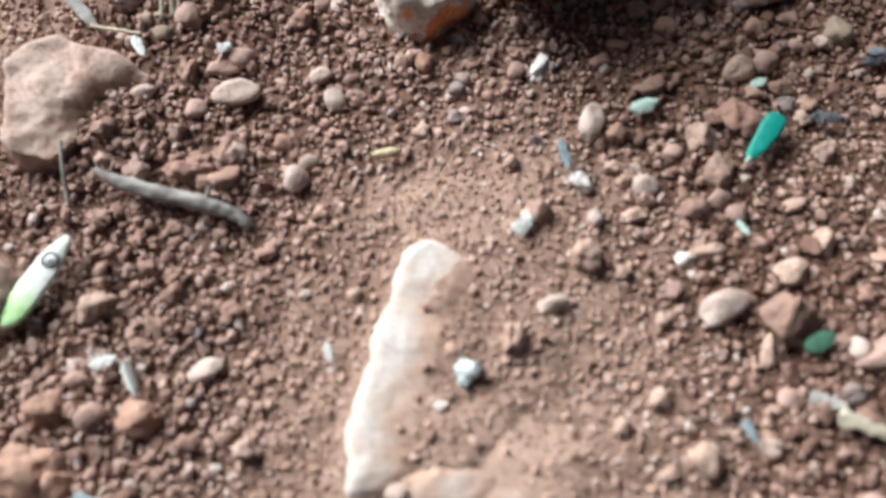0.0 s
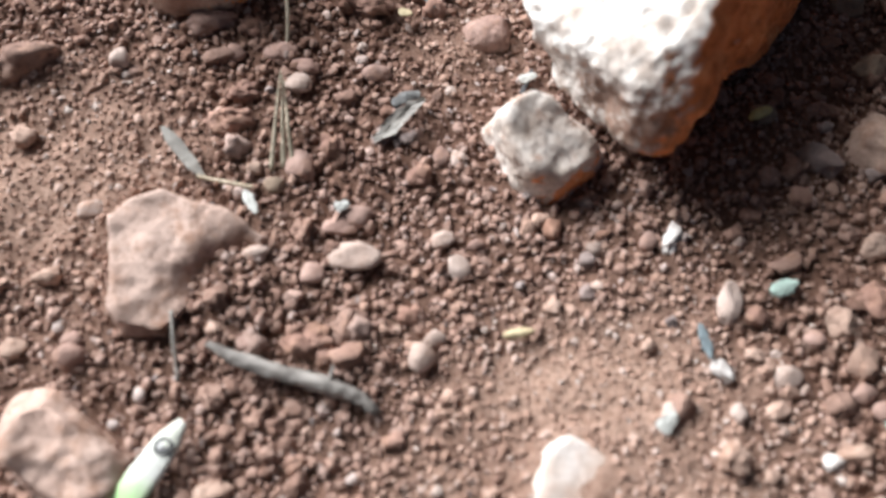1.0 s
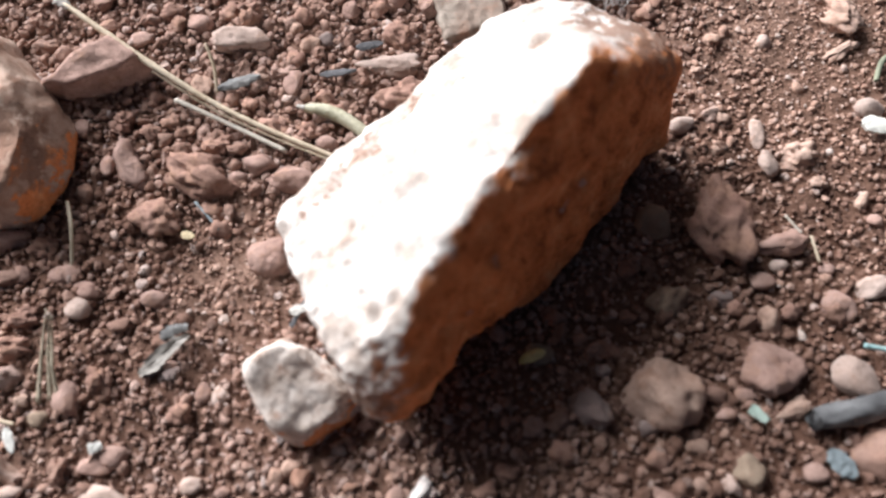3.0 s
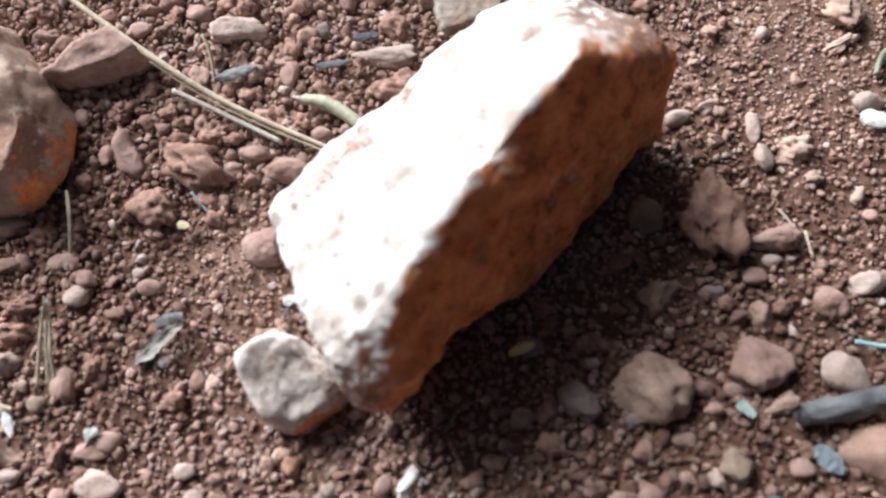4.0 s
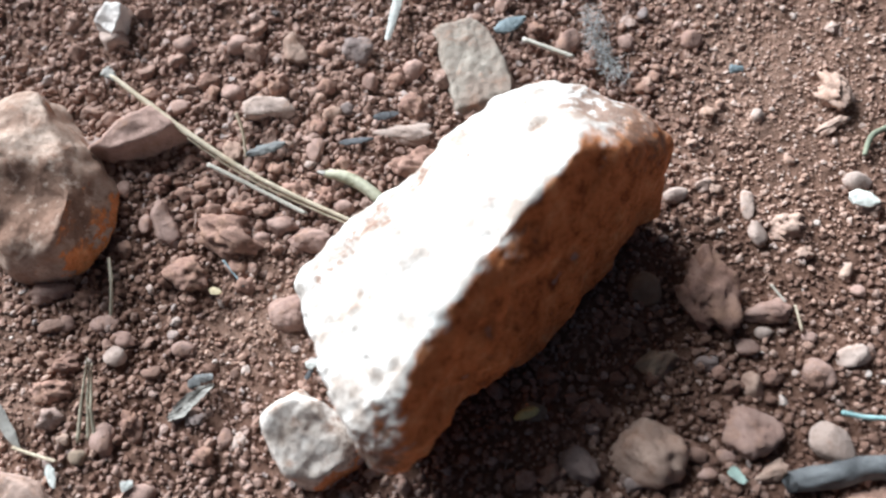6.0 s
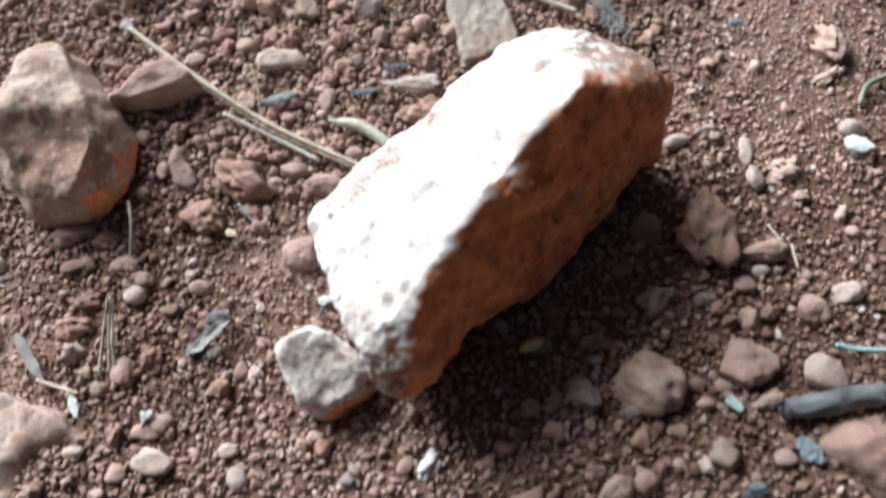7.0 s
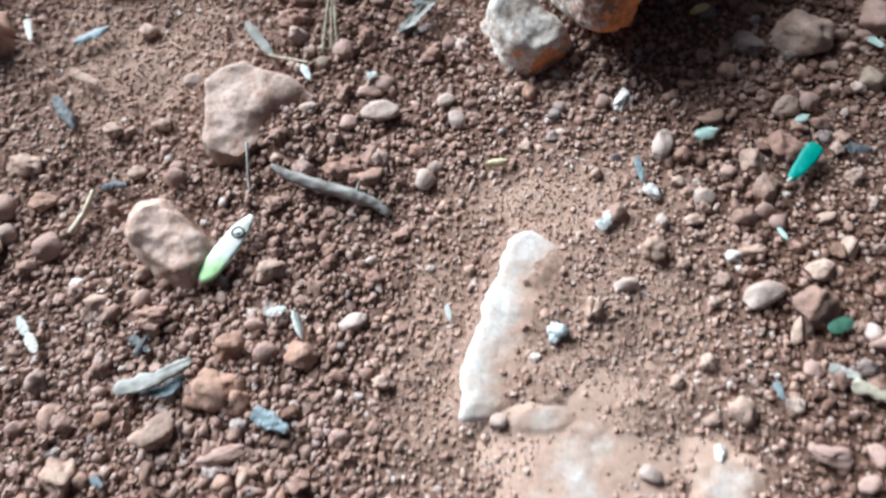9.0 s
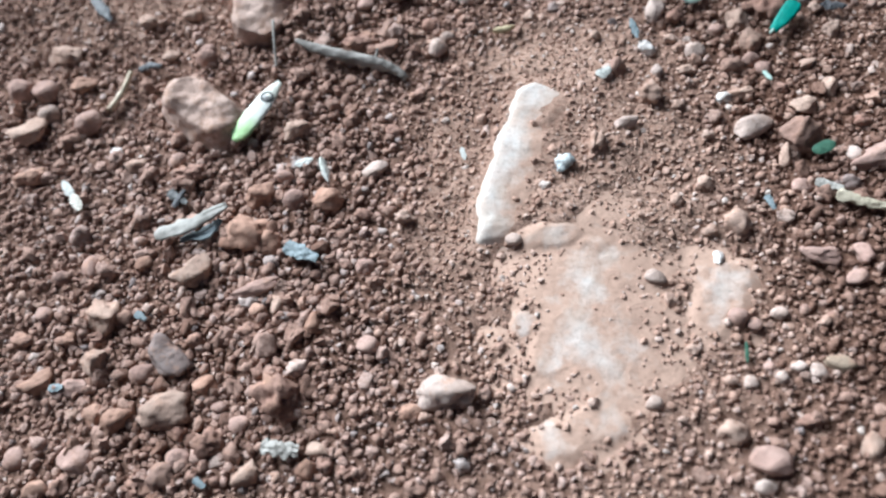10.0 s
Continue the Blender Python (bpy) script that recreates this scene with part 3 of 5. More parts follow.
for k in range(5):
    STONE_MESHES["round"].append(mesh_of("pebble", *template(80 + k, 22, 9.0, [(0.8, 0.12), (0.3, 0.04)]), SOIL))
    SMALL_MESHES["round"].append(mesh_of("pebble", *template(80 + k, 22, 9.0, [(0.8, 0.12), (0.3, 0.04)], 3), SOIL))
for k in range(6):
    STONE_MESHES["clod"].append(mesh_of("clod", *template(90 + k, 16, 13.0, [(0.8, 0.24), (0.38, 0.24), (0.2, 0.19), (0.1, 0.10), (0.5, -0.26)]), SOIL))
    SMALL_MESHES["clod"].append(mesh_of("clod", *template(90 + k, 16, 13.0, [(0.8, 0.24), (0.38, 0.24), (0.2, 0.19), (0.1, 0.10), (0.5, -0.26)], 3), SOIL))

WORDS = {
    "pale": ("pale buff", "round"), "white": ("whitish", "angular"), "bright": ("bluish-white", "round"), "tan": ("tan", "angular"), "pink": ("pinkish-brown", "round"),
    "rose": ("rosy-brown", "angular"), "orange": ("orange-brown", "angular"), "brown": ("brown", "angular"),
    "olive": ("olive-grey", "round"), "slate": ("greyish", "angular"), "clod": ("red-brown", "clod"), "dusty": ("dust-coloured", "clod"),
}
_stone_rnd = random.Random(5)


def stone(x, y, length, width, turn, tone):
    """A loose stone: its middle, length and width on plan in millimetres, and its turn in degrees."""
    if tone in ("clod", "tan", "pink", "rose", "orange", "slate") and dustiness(x * MM, y * MM) > 0.4:
        tone = "dusty"
    word, shape = WORDS[tone]
    rnd = _stone_rnd
    if shape == "round" and length > (14 if tone == "pale" else 9.5):
        shape = "angular"
    me = rnd.choice((STONE_MESHES if length > 7.5 else SMALL_MESHES)["clod" if tone == "bright" else shape])
    px, py = x * MM, y * MM
    tall = width * rnd.uniform(0.66, 0.85)
    ob = new({"round": "pebble", "angular": "stone", "clod": "clod"}[shape], me)
    ob.location = (px, py, soil_height(px, py) + tall * 0.2 * MM)
    ob.rotation_euler = (radians(rnd.uniform(-12, 12)), radians(rnd.uniform(-12, 12)), radians(turn + rnd.choice((0, 180))))
    ob.scale = (length * 0.52 * MM, width * 0.52 * MM, tall * 0.5 * MM)
    ob.material_slots[0].link = "OBJECT"
    ob.material_slots[0].material = TONES[tone]
    size = "small" if length < 6 else "sizeable" if length > 13 else "middling"
    if shape == "clod":
        tagged(ob, f"{size} crumbly {word} clod of dry earth on loose soil", "clod", "clods of earth")
    else:
        form = "rounded" if shape == "round" else "angular"
        tagged(ob, f"{size} {form} {word} {'pebble' if shape == 'round' else 'stone'} resting in loose red soil", "pebble" if shape == "round" else "stone", "loose stones")
    return ob


stone(96.0, 44.6, 23.6, 16.5, -80, "clod")
stone(82.5, 25.3, 11.1, 7.6, 16, "olive")
stone(79.0, 3.6, 17.3, 15.1, -30, "tan")
stone(102.5, 9.1, 15.9, 12.1, -9, "pink")
stone(121.7, 7.7, 10.5, 8.5, -20, "pale")
stone(61.9, 0.1, 10.0, 8.8, -44, "slate")
stone(80.4, 44.9, 8.8, 8.4, -64, "olive")
stone(110.4, 40.1, 11.8, 6.8, 1, "pink")
stone(121.0, 23.9, 8.3, 7.0, -32, "pink")
stone(94.5, 26.2, 6.1, 4.0, 1, "slate")
stone(105.1, 21.1, 6.7, 5.0, -85, "tan")
stone(90.2, 72.2, 6.8, 4.3, 11, "pale")
stone(51.7, 13.1, 6.7, 4.9, 1, "olive")
stone(55.2, 22.1, 5.7, 5.0, 1, "clod")
stone(97.7, 23.8, 4.9, 4.0, 1, "clod")
stone(55.9, -8.5, 6.7, 5.3, 1, "clod")
stone(67.8, 13.5, 6.8, 4.6, -30, "clod")
stone(97.0, 3.6, 5.0, 3.8, -19, "pink")
stone(111.0, 61.2, 7.1, 5.1, -86, "pale")
stone(109.2, 69.9, 8.9, 3.7, -91, "pale")
stone(136.6, 106.2, 14.7, 9.9, -64, "pink")
stone(135.4, 94.8, 10.2, 3.9, 26, "pink")
stone(-23.1, 97.0, 14.8, 8.4, -6, "pale")
stone(-29.0, 57.5, 19.7, 12.9, -15, "clod")
stone(-48.5, 61.7, 12.9, 7.1, -71, "pink")
stone(-54.8, 61.8, 5.8, 3.7, -81, "pink")
stone(-39.7, 47.1, 13.6, 10.1, -19, "clod")
stone(-8.0, 57.2, 11.6, 6.9, 0, "pink")
stone(-15.9, 61.6, 9.2, 6.0, -10, "pink")
stone(15.5, 89.9, 17.2, 7.2, -9, "pale")
stone(19.4, 80.1, 14.5, 9.9, -0, "clod")
stone(18.6, 97.8, 9.7, 8.2, -22, "clod")
stone(-5.2, 96.0, 5.5, 5.1, -0, "tan")
stone(-18.0, 117.2, 10.6, 7.0, -76, "tan")
stone(0.6, 117.5, 10.5, 8.6, -23, "slate")
stone(-32.8, 84.1, 8.4, 5.8, -57, "tan")
stone(-8.9, 84.5, 7.8, 5.2, -85, "pink")
stone(-35.1, 102.7, 6.8, 5.2, -0, "pink")
stone(-42.7, 106.2, 6.5, 5.6, -0, "clod")
stone(-23.1, 104.2, 9.6, 8.0, -0, "clod")
stone(-62.6, 72.4, 5.0, 3.8, -81, "pink")
stone(-77.3, 41.8, 11.7, 6.8, 1, "pink")
stone(-66.6, 40.1, 9.4, 5.8, -19, "clod")
stone(-59.7, 33.6, 5.3, 4.6, 1, "pink")
stone(-71.6, 33.4, 4.7, 4.3, 1, "pink")
stone(-55.3, 29.2, 7.1, 4.7, -27, "pink")
stone(-69.9, 22.7, 8.1, 5.6, 1, "clod")
stone(-72.1, 14.9, 11.8, 6.2, 1, "clod")
stone(-56.3, 3.6, 8.6, 6.5, -70, "pink")
stone(-66.6, 3.4, 4.2, 3.3, 1, "tan")
stone(-61.8, -1.1, 4.5, 3.9, 1, "olive")
stone(-48.6, 7.1, 8.9, 6.0, -71, "clod")
stone(-43.4, -9.2, 6.3, 4.9, 1, "pink")
stone(-47.3, -11.4, 8.2, 3.7, 1, "pink")
stone(-73.6, 69.6, 6.3, 5.8, 0, "clod")
stone(-52.4, 73.8, 7.8, 6.1, 0, "clod")
stone(2.5, 75.4, 6.1, 5.4, 0, "clod")
stone(62.7, 121.3, 8.8, 5.9, 63, "pink")
stone(69.3, 113.8, 7.7, 7.5, -1, "clod")
stone(79.6, 120.9, 5.2, 5.1, -1, "pink")
stone(24.9, 124.0, 5.0, 4.5, -1, "pale")
stone(67.2, -34.4, 11.0, 9.9, -20, "clod")
stone(58.3, -38.1, 8.1, 6.4, -82, "tan")
stone(70.7, -20.7, 9.6, 6.0, 16, "tan")
stone(76.9, -19.2, 6.2, 6.1, 0, "pink")
stone(84.5, -43.5, 5.6, 4.7, 1, "pink")
stone(95.7, -12.6, 8.6, 7.5, -76, "olive")
stone(102.5, -29.2, 6.0, 3.7, 1, "pink")
stone(117.4, -38.5, 11.4, 7.0, -86, "tan")
stone(122.5, -27.6, 6.6, 5.1, -89, "pink")
stone(106.6, 0.6, 8.8, 4.9, 16, "tan")
stone(59.5, -53.0, 5.4, 4.8, 1, "pink")
stone(82.2, -34.3, 6.2, 4.2, 21, "pink")
stone(-44.6, -18.6, 12.3, 6.5, -5, "pale")
stone(-54.5, -36.3, 11.3, 7.6, 1, "clod")
stone(-46.2, -39.8, 7.5, 6.0, 1, "brown")
stone(-50.6, -39.2, 6.0, 5.0, 40, "clod")
stone(-27.8, -37.4, 5.1, 4.5, 1, "pale")
stone(-21.9, -22.1, 6.3, 4.8, -56, "pale")
stone(25.3, -17.4, 7.7, 4.1, 56, "white")
stone(35.0, -32.3, 10.1, 5.4, 72, "pale")
stone(30.5, -47.1, 5.7, 4.3, -59, "white")
stone(44.2, -48.8, 6.0, 4.9, 1, "pale")
stone(40.5, -35.6, 5.4, 4.7, 1, "clod")
stone(7.7, -18.9, 3.7, 3.1, 0, "pale")
stone(7.4, -27.6, 3.4, 2.7, 1, "pale")
stone(75.5, -3.4, 5.6, 3.7, 0, "slate")
stone(20.9, -53.9, 5.8, 6.1, -3, "brown")
stone(55.5, -76.5, 11.2, 6.2, 27, "pale")
stone(67.6, -80.4, 11.6, 10.7, -2, "brown")
stone(45.8, -106.0, 7.2, 7.0, -24, "tan")
stone(64.2, -115.8, 10.6, 6.1, -12, "rose")
stone(71.9, -122.6, 5.9, 3.8, 23, "pink")
stone(39.5, -115.5, 4.2, 3.3, -98, "white")
stone(-51.7, -111.1, 5.0, 4.5, -1, "rose")
stone(3.4, -87.0, 5.6, 5.5, -2, "bright")
stone(-62.6, -90.0, 8.5, 7.5, -2, "orange")
stone(-85.2, -98.7, 14.0, 11.3, -12, "orange")
stone(-78.5, -102.1, 8.5, 6.9, 19, "orange")
stone(-100.3, -109.7, 12.0, 8.6, 25, "tan")
stone(-82.7, -115.6, 15.4, 4.4, 17, "rose")
stone(-124.5, -120.2, 12.6, 9.1, -71, "tan")
stone(-124.3, -134.0, 8.3, 8.9, 42, "tan")
stone(-131.3, -105.4, 8.1, 5.7, -71, "pink")
stone(-104.1, -133.2, 13.4, 9.0, -58, "slate")
stone(-130.4, -140.1, 8.0, 5.2, -1, "pink")
stone(-141.2, -138.3, 9.3, 6.3, 19, "orange")
stone(-152.1, -30.0, 12.7, 7.7, -23, "tan")
stone(-144.4, -42.7, 9.8, 6.4, -3, "orange")
stone(-159.4, -58.7, 12.8, 9.6, 9, "tan")
stone(-154.0, -51.9, 6.8, 6.7, -3, "pale")
stone(-140.0, -56.2, 8.5, 8.7, -2, "pink")
stone(-170.8, 13.9, 14.8, 16.6, 36, "orange")
stone(-72.8, -66.5, 7.9, 7.1, -2, "tan")
stone(-129.4, -68.2, 4.7, 3.7, -2, "white")
stone(62.9, -144.3, 7.9, 4.7, -11, "olive")
stone(53.2, -144.6, 4.2, 3.2, -1, "pale")
stone(74.9, -116.6, 5.7, 4.8, -92, "rose")
stone(85.2, -88.2, 14.9, 8.0, 7, "pink")
stone(79.8, -87.1, 4.7, 4.8, -2, "pale")
stone(23.1, -120.4, 5.5, 3.7, -22, "pale")
stone(-11.6, -107.9, 4.5, 3.6, -2, "pale")
stone(38.4, -107.9, 4.3, 3.8, -2, "pink")
stone(-103.9, -147.6, 14.5, 10.2, 13, "tan")
stone(-116.1, -149.7, 8.7, 7.5, 19, "orange")
stone(-71.6, -145.9, 16.5, 12.0, -48, "clod")
stone(-89.9, -156.6, 9.0, 8.4, 40, "clod")
stone(-126.2, -158.8, 9.3, 7.2, -2, "pink")
stone(-83.3, -151.9, 6.7, 4.9, -2, "pink")
stone(-93.3, -141.3, 6.9, 6.0, -2, "orange")
stone(-30.5, -147.3, 14.3, 9.3, -12, "pale")
stone(19.0, -151.8, 4.4, 3.8, -2, "pale")
stone(35.4, -159.5, 7.2, 6.1, -2, "clod")
stone(42.6, -166.1, 9.5, 6.6, -2, "pink")
stone(57.2, -145.8, 3.8, 3.7, -2, "pale")
stone(41.6, -147.8, 3.3, 3.1, -2, "pale")
stone(-108.4, -166.0, 9.1, 5.0, -19, "clod")
stone(-62.3, -159.8, 6.3, 4.6, -21, "tan")
stone(-50.3, -133.4, 5.8, 4.9, -2, "pink")

# smaller stones and clods between them
stone(-156.4, -43.7, 8.3, 7.9, -6, "pink")
stone(-165.2, -42.7, 8.9, 8.8, -6, "pink")
stone(-121.9, -73.4, 7.3, 5.9, -6, "tan")
stone(-156.3, -73.8, 9.0, 6.2, 5, "orange")
stone(-103.5, -37.2, 7.3, 6.7, 4, "pink")
stone(-30.6, -40.9, 6.5, 6.0, 89, "pale")
stone(-82.4, -87.5, 8.8, 7.6, 17, "orange")
stone(-72.3, -89.3, 7.3, 6.6, 6, "pink")
stone(-140.0, -107.9, 6.0, 4.8, 6, "pink")
stone(-114.7, -105.7, 5.1, 4.9, -5, "orange")
stone(-100.6, -119.2, 6.9, 4.9, -83, "brown")
stone(-80.4, -122.0, 4.7, 4.5, -4, "orange")
stone(-75.0, -121.1, 6.2, 4.2, 84, "tan")
stone(-143.1, -118.6, 5.2, 4.4, -4, "pink")
stone(-82.2, -128.4, 8.1, 7.0, -4, "clod")
stone(-111.0, -137.3, 6.5, 4.8, 6, "pink")
stone(-75.2, -139.8, 6.4, 4.5, -3, "clod")
stone(-99.5, -153.3, 5.5, 4.3, -3, "clod")
stone(-88.8, -147.4, 4.6, 3.8, -3, "pink")
stone(-123.6, -147.8, 6.6, 6.0, 89, "orange")
stone(-130.0, -147.5, 4.5, 4.2, -79, "tan")
stone(-102.5, -164.2, 8.6, 7.2, 22, "brown")
stone(-98.6, -159.9, 6.3, 5.3, -2, "pink")
stone(-88.1, -160.8, 5.1, 3.2, 12, "pale")
stone(-129.6, -165.3, 5.8, 5.7, -11, "clod")
stone(-143.6, -158.0, 6.2, 5.1, -77, "pink")
stone(-135.6, -165.9, 6.5, 4.8, -2, "orange")
stone(-80.5, -164.4, 7.2, 6.2, 17, "tan")
stone(-64.8, -163.7, 5.9, 4.8, -2, "orange")
stone(-60.0, -162.6, 5.2, 4.0, 82, "clod")
stone(-39.3, -151.4, 5.9, 4.9, -3, "orange")
stone(-64.7, -126.5, 6.0, 4.8, 73, "orange")
stone(-55.0, -164.4, 4.2, 3.4, -2, "clod")
stone(-97.0, -129.0, 5.4, 4.1, -4, "clod")
stone(-119.1, -121.1, 5.7, 4.6, -4, "brown")
stone(-135.6, -126.4, 6.1, 4.6, -4, "clod")
stone(-148.4, -125.6, 6.9, 5.0, -4, "clod")
stone(32.5, -55.7, 4.8, 3.8, 81, "pale")
stone(28.9, -64.0, 7.3, 7.3, 82, "tan")
stone(12.6, -82.1, 9.6, 5.1, 76, "tan")
stone(62.5, -86.2, 7.3, 3.8, 78, "tan")
stone(78.7, -64.6, 7.3, 4.4, 69, "tan")
stone(60.6, -46.8, 8.1, 6.7, 79, "tan")
stone(51.7, -131.0, 4.5, 3.8, -3, "pale")
stone(41.6, -131.9, 5.0, 5.0, -3, "pink")
stone(45.2, -133.8, 3.9, 3.8, -3, "pink")
stone(49.0, -147.0, 3.4, 3.4, 78, "pale")
stone(46.4, -144.2, 2.8, 2.8, -3, "pink")
stone(29.7, -139.2, 3.7, 3.1, -3, "pink")
stone(40.4, -171.7, 5.0, 3.6, -2, "pale")
stone(64.8, -163.8, 6.5, 5.0, 67, "tan")
stone(53.1, -157.1, 5.4, 3.2, 17, "clod")
stone(63.7, -133.1, 4.4, 4.1, -3, "clod")
stone(61.6, -152.2, 4.4, 3.7, -3, "brown")
stone(39.6, -94.0, 5.0, 4.5, -1, "clod")
stone(31.5, -98.9, 4.1, 4.1, -1, "clod")
stone(-119.2, 33.3, 13.1, 9.9, 8, "brown")
stone(-118.7, 14.0, 5.8, 5.5, -3, "tan")
stone(-101.7, -4.5, 6.6, 4.0, 13, "pale")
stone(-98.6, 33.0, 4.8, 4.6, -82, "pale")
stone(-56.7, 24.7, 6.1, 5.6, -1, "pale")
stone(-37.0, 10.7, 7.5, 4.9, 33, "slate")
stone(-53.3, -21.7, 5.3, 4.8, 0, "pink")
stone(-65.3, -17.2, 6.1, 3.9, 2, "pale")
stone(-45.2, -33.5, 9.0, 7.5, 9, "brown")
stone(-32.8, -32.3, 6.1, 4.6, -1, "clod")
stone(-66.8, -36.4, 4.7, 3.6, 0, "pink")
stone(-20.6, 4.1, 4.5, 3.4, 82, "pale")
stone(-115.9, -34.7, 6.4, 4.8, -2, "tan")
stone(-124.8, -19.9, 7.3, 5.0, -2, "pink")
stone(-103.3, -33.6, 5.4, 4.1, -2, "pink")
stone(-110.3, -19.0, 6.2, 4.6, -3, "tan")
stone(-29.6, 0.1, 6.6, 5.2, 10, "clod")
stone(78.2, -26.3, 6.3, 5.6, 0, "brown")
stone(78.8, -31.2, 5.7, 4.6, 0, "slate")
stone(51.8, -41.1, 4.8, 4.4, 0, "pink")
stone(38.7, -44.0, 6.1, 3.6, -22, "tan")
stone(62.3, -56.8, 4.7, 4.2, 0, "pink")
stone(74.7, -55.5, 6.2, 3.5, 15, "tan")
stone(39.0, -16.4, 5.1, 4.2, -1, "clod")
stone(48.8, -24.4, 8.0, 4.6, 10, "brown")
stone(-1.1, -14.1, 4.6, 4.2, 89, "orange")
stone(5.9, -21.5, 4.0, 3.7, 89, "slate")
stone(5.1, -28.6, 3.8, 3.7, 89, "slate")
stone(19.7, -17.7, 4.8, 3.6, 70, "pink")
stone(-2.7, -31.6, 4.5, 3.9, -1, "pink")
stone(16.4, -41.0, 3.6, 3.0, 0, "pink")
stone(-76.0, -81.5, 6.0, 4.0, 0, "pink")
stone(-70.1, -83.5, 4.2, 3.7, 0, "clod")
stone(-49.5, -81.6, 8.2, 4.6, 19, "pale")
stone(-43.5, -69.7, 5.8, 4.6, -1, "clod")
stone(-109.4, -73.2, 6.0, 5.9, 89, "pink")
stone(-103.9, -79.0, 10.4, 7.5, 0, "clod")
stone(-40.3, -97.4, 6.9, 4.9, 0, "tan")
stone(-52.4, -95.6, 5.6, 3.7, 0, "clod")
stone(-37.3, -57.3, 4.8, 4.0, -1, "clod")
stone(-56.8, -61.2, 5.1, 4.0, -1, "clod")
stone(18.4, -55.6, 5.5, 3.9, 77, "pale")
stone(40.9, -55.4, 7.0, 3.6, 11, "tan")
stone(49.5, -66.3, 4.1, 4.0, 0, "white")
stone(54.1, -64.9, 8.7, 3.7, 10, "tan")
stone(71.0, -70.2, 8.4, 5.8, 29, "tan")
stone(21.1, -74.4, 6.7, 3.8, 11, "pale")
stone(36.4, -68.4, 4.1, 3.4, 1, "pink")
stone(64.5, -95.9, 5.0, 4.2, 0, "pink")
stone(76.3, -95.8, 8.4, 4.2, 0, "slate")
stone(43.0, -78.6, 3.8, 3.3, 1, "clod")
stone(84.7, -76.5, 5.4, 3.8, 0, "clod")
stone(65.8, -63.6, 4.3, 3.5, 0, "clod")
stone(-50.6, 98.0, 6.9, 4.7, 17, "pink")
stone(-76.1, 96.6, 8.2, 4.6, -1, "brown")
stone(-70.2, 94.0, 7.2, 4.5, -1, "brown")
stone(-59.0, 102.5, 6.6, 3.9, -1, "clod")
stone(-0.9, 97.8, 5.4, 3.8, 0, "slate")
stone(-8.7, 91.8, 5.4, 5.1, 0, "clod")
stone(-17.3, 86.7, 6.0, 4.0, 86, "tan")
stone(-24.2, 80.1, 4.9, 4.0, 87, "clod")
stone(-19.6, 78.4, 4.8, 4.3, 0, "clod")
stone(-45.2, 80.2, 6.3, 5.0, -1, "clod")
stone(-44.7, 70.4, 6.3, 5.2, 0, "clod")
stone(-27.3, 67.1, 7.9, 5.8, 0, "clod")
stone(-13.1, 71.9, 10.7, 6.4, -6, "clod")
stone(-3.5, 71.0, 7.6, 6.4, 0, "clod")
stone(0.4, 67.0, 6.1, 4.8, 0, "pink")
stone(-26.8, 49.4, 6.6, 5.4, 0, "clod")
stone(-24.0, 44.1, 6.0, 5.1, 0, "clod")
stone(-21.2, 57.7, 4.6, 4.0, 0, "pink")
stone(-0.5, 80.0, 5.3, 5.0, 0, "clod")
stone(-59.3, 54.1, 5.6, 4.4, -81, "brown")
stone(-39.9, 73.6, 5.1, 4.6, 0, "clod")
stone(-75.1, 32.5, 7.6, 4.4, 0, "brown")
stone(-62.3, 33.2, 5.4, 4.4, 0, "pink")
stone(-38.8, 26.9, 6.4, 4.2, 0, "pink")
stone(-33.2, 10.6, 4.3, 3.1, 32, "pink")
stone(-24.4, 4.7, 4.9, 3.8, 86, "pink")
stone(-25.2, -15.3, 5.2, 3.8, 20, "pale")
stone(-17.9, -17.0, 4.1, 3.1, 1, "pink")
stone(-3.1, -12.0, 4.8, 4.1, 1, "tan")
stone(9.9, -15.9, 3.4, 2.6, 1, "orange")
stone(-46.2, 20.6, 5.0, 3.9, 0, "brown")
stone(99.2, 65.4, 4.5, 3.5, 1, "tan")
stone(118.0, 63.3, 11.0, 7.3, 1, "clod")
stone(122.5, 56.4, 5.3, 4.1, 1, "pink")
stone(115.2, 97.5, 4.4, 4.2, 83, "pale")
stone(84.5, 105.9, 6.7, 4.7, 1, "clod")
stone(139.3, 77.3, 7.5, 5.5, -11, "pale")
stone(141.6, 70.0, 6.2, 5.9, 1, "tan")
stone(132.7, 51.2, 5.1, 3.3, 55, "tan")
stone(134.5, 46.0, 3.8, 3.3, 1, "pink")
stone(100.9, 74.3, 4.3, 4.0, 1, "clod")
stone(96.4, 87.6, 4.1, 4.1, 85, "clod")
stone(110.3, 23.0, 5.6, 4.0, 11, "clod")
stone(43.8, -12.5, 5.6, 3.8, 1, "clod")
stone(76.2, -10.2, 5.8, 4.7, 1, "clod")
stone(90.3, 3.9, 4.5, 3.8, 1, "brown")
stone(92.3, -0.4, 4.7, 3.2, 1, "pink")
stone(101.6, -0.2, 4.7, 3.2, 1, "clod")
stone(109.5, -12.7, 5.0, 4.2, 1, "pink")
stone(84.9, -7.1, 5.1, 3.6, 1, "tan")
stone(74.5, -16.9, 6.2, 3.2, 1, "pink")
stone(104.8, 30.5, 5.5, 4.2, 1, "pink")
stone(109.2, 34.1, 4.2, 3.7, 1, "pale")
stone(130.0, 28.8, 8.7, 5.3, 20, "pale")
stone(72.7, 21.9, 4.4, 3.5, 1, "clod")
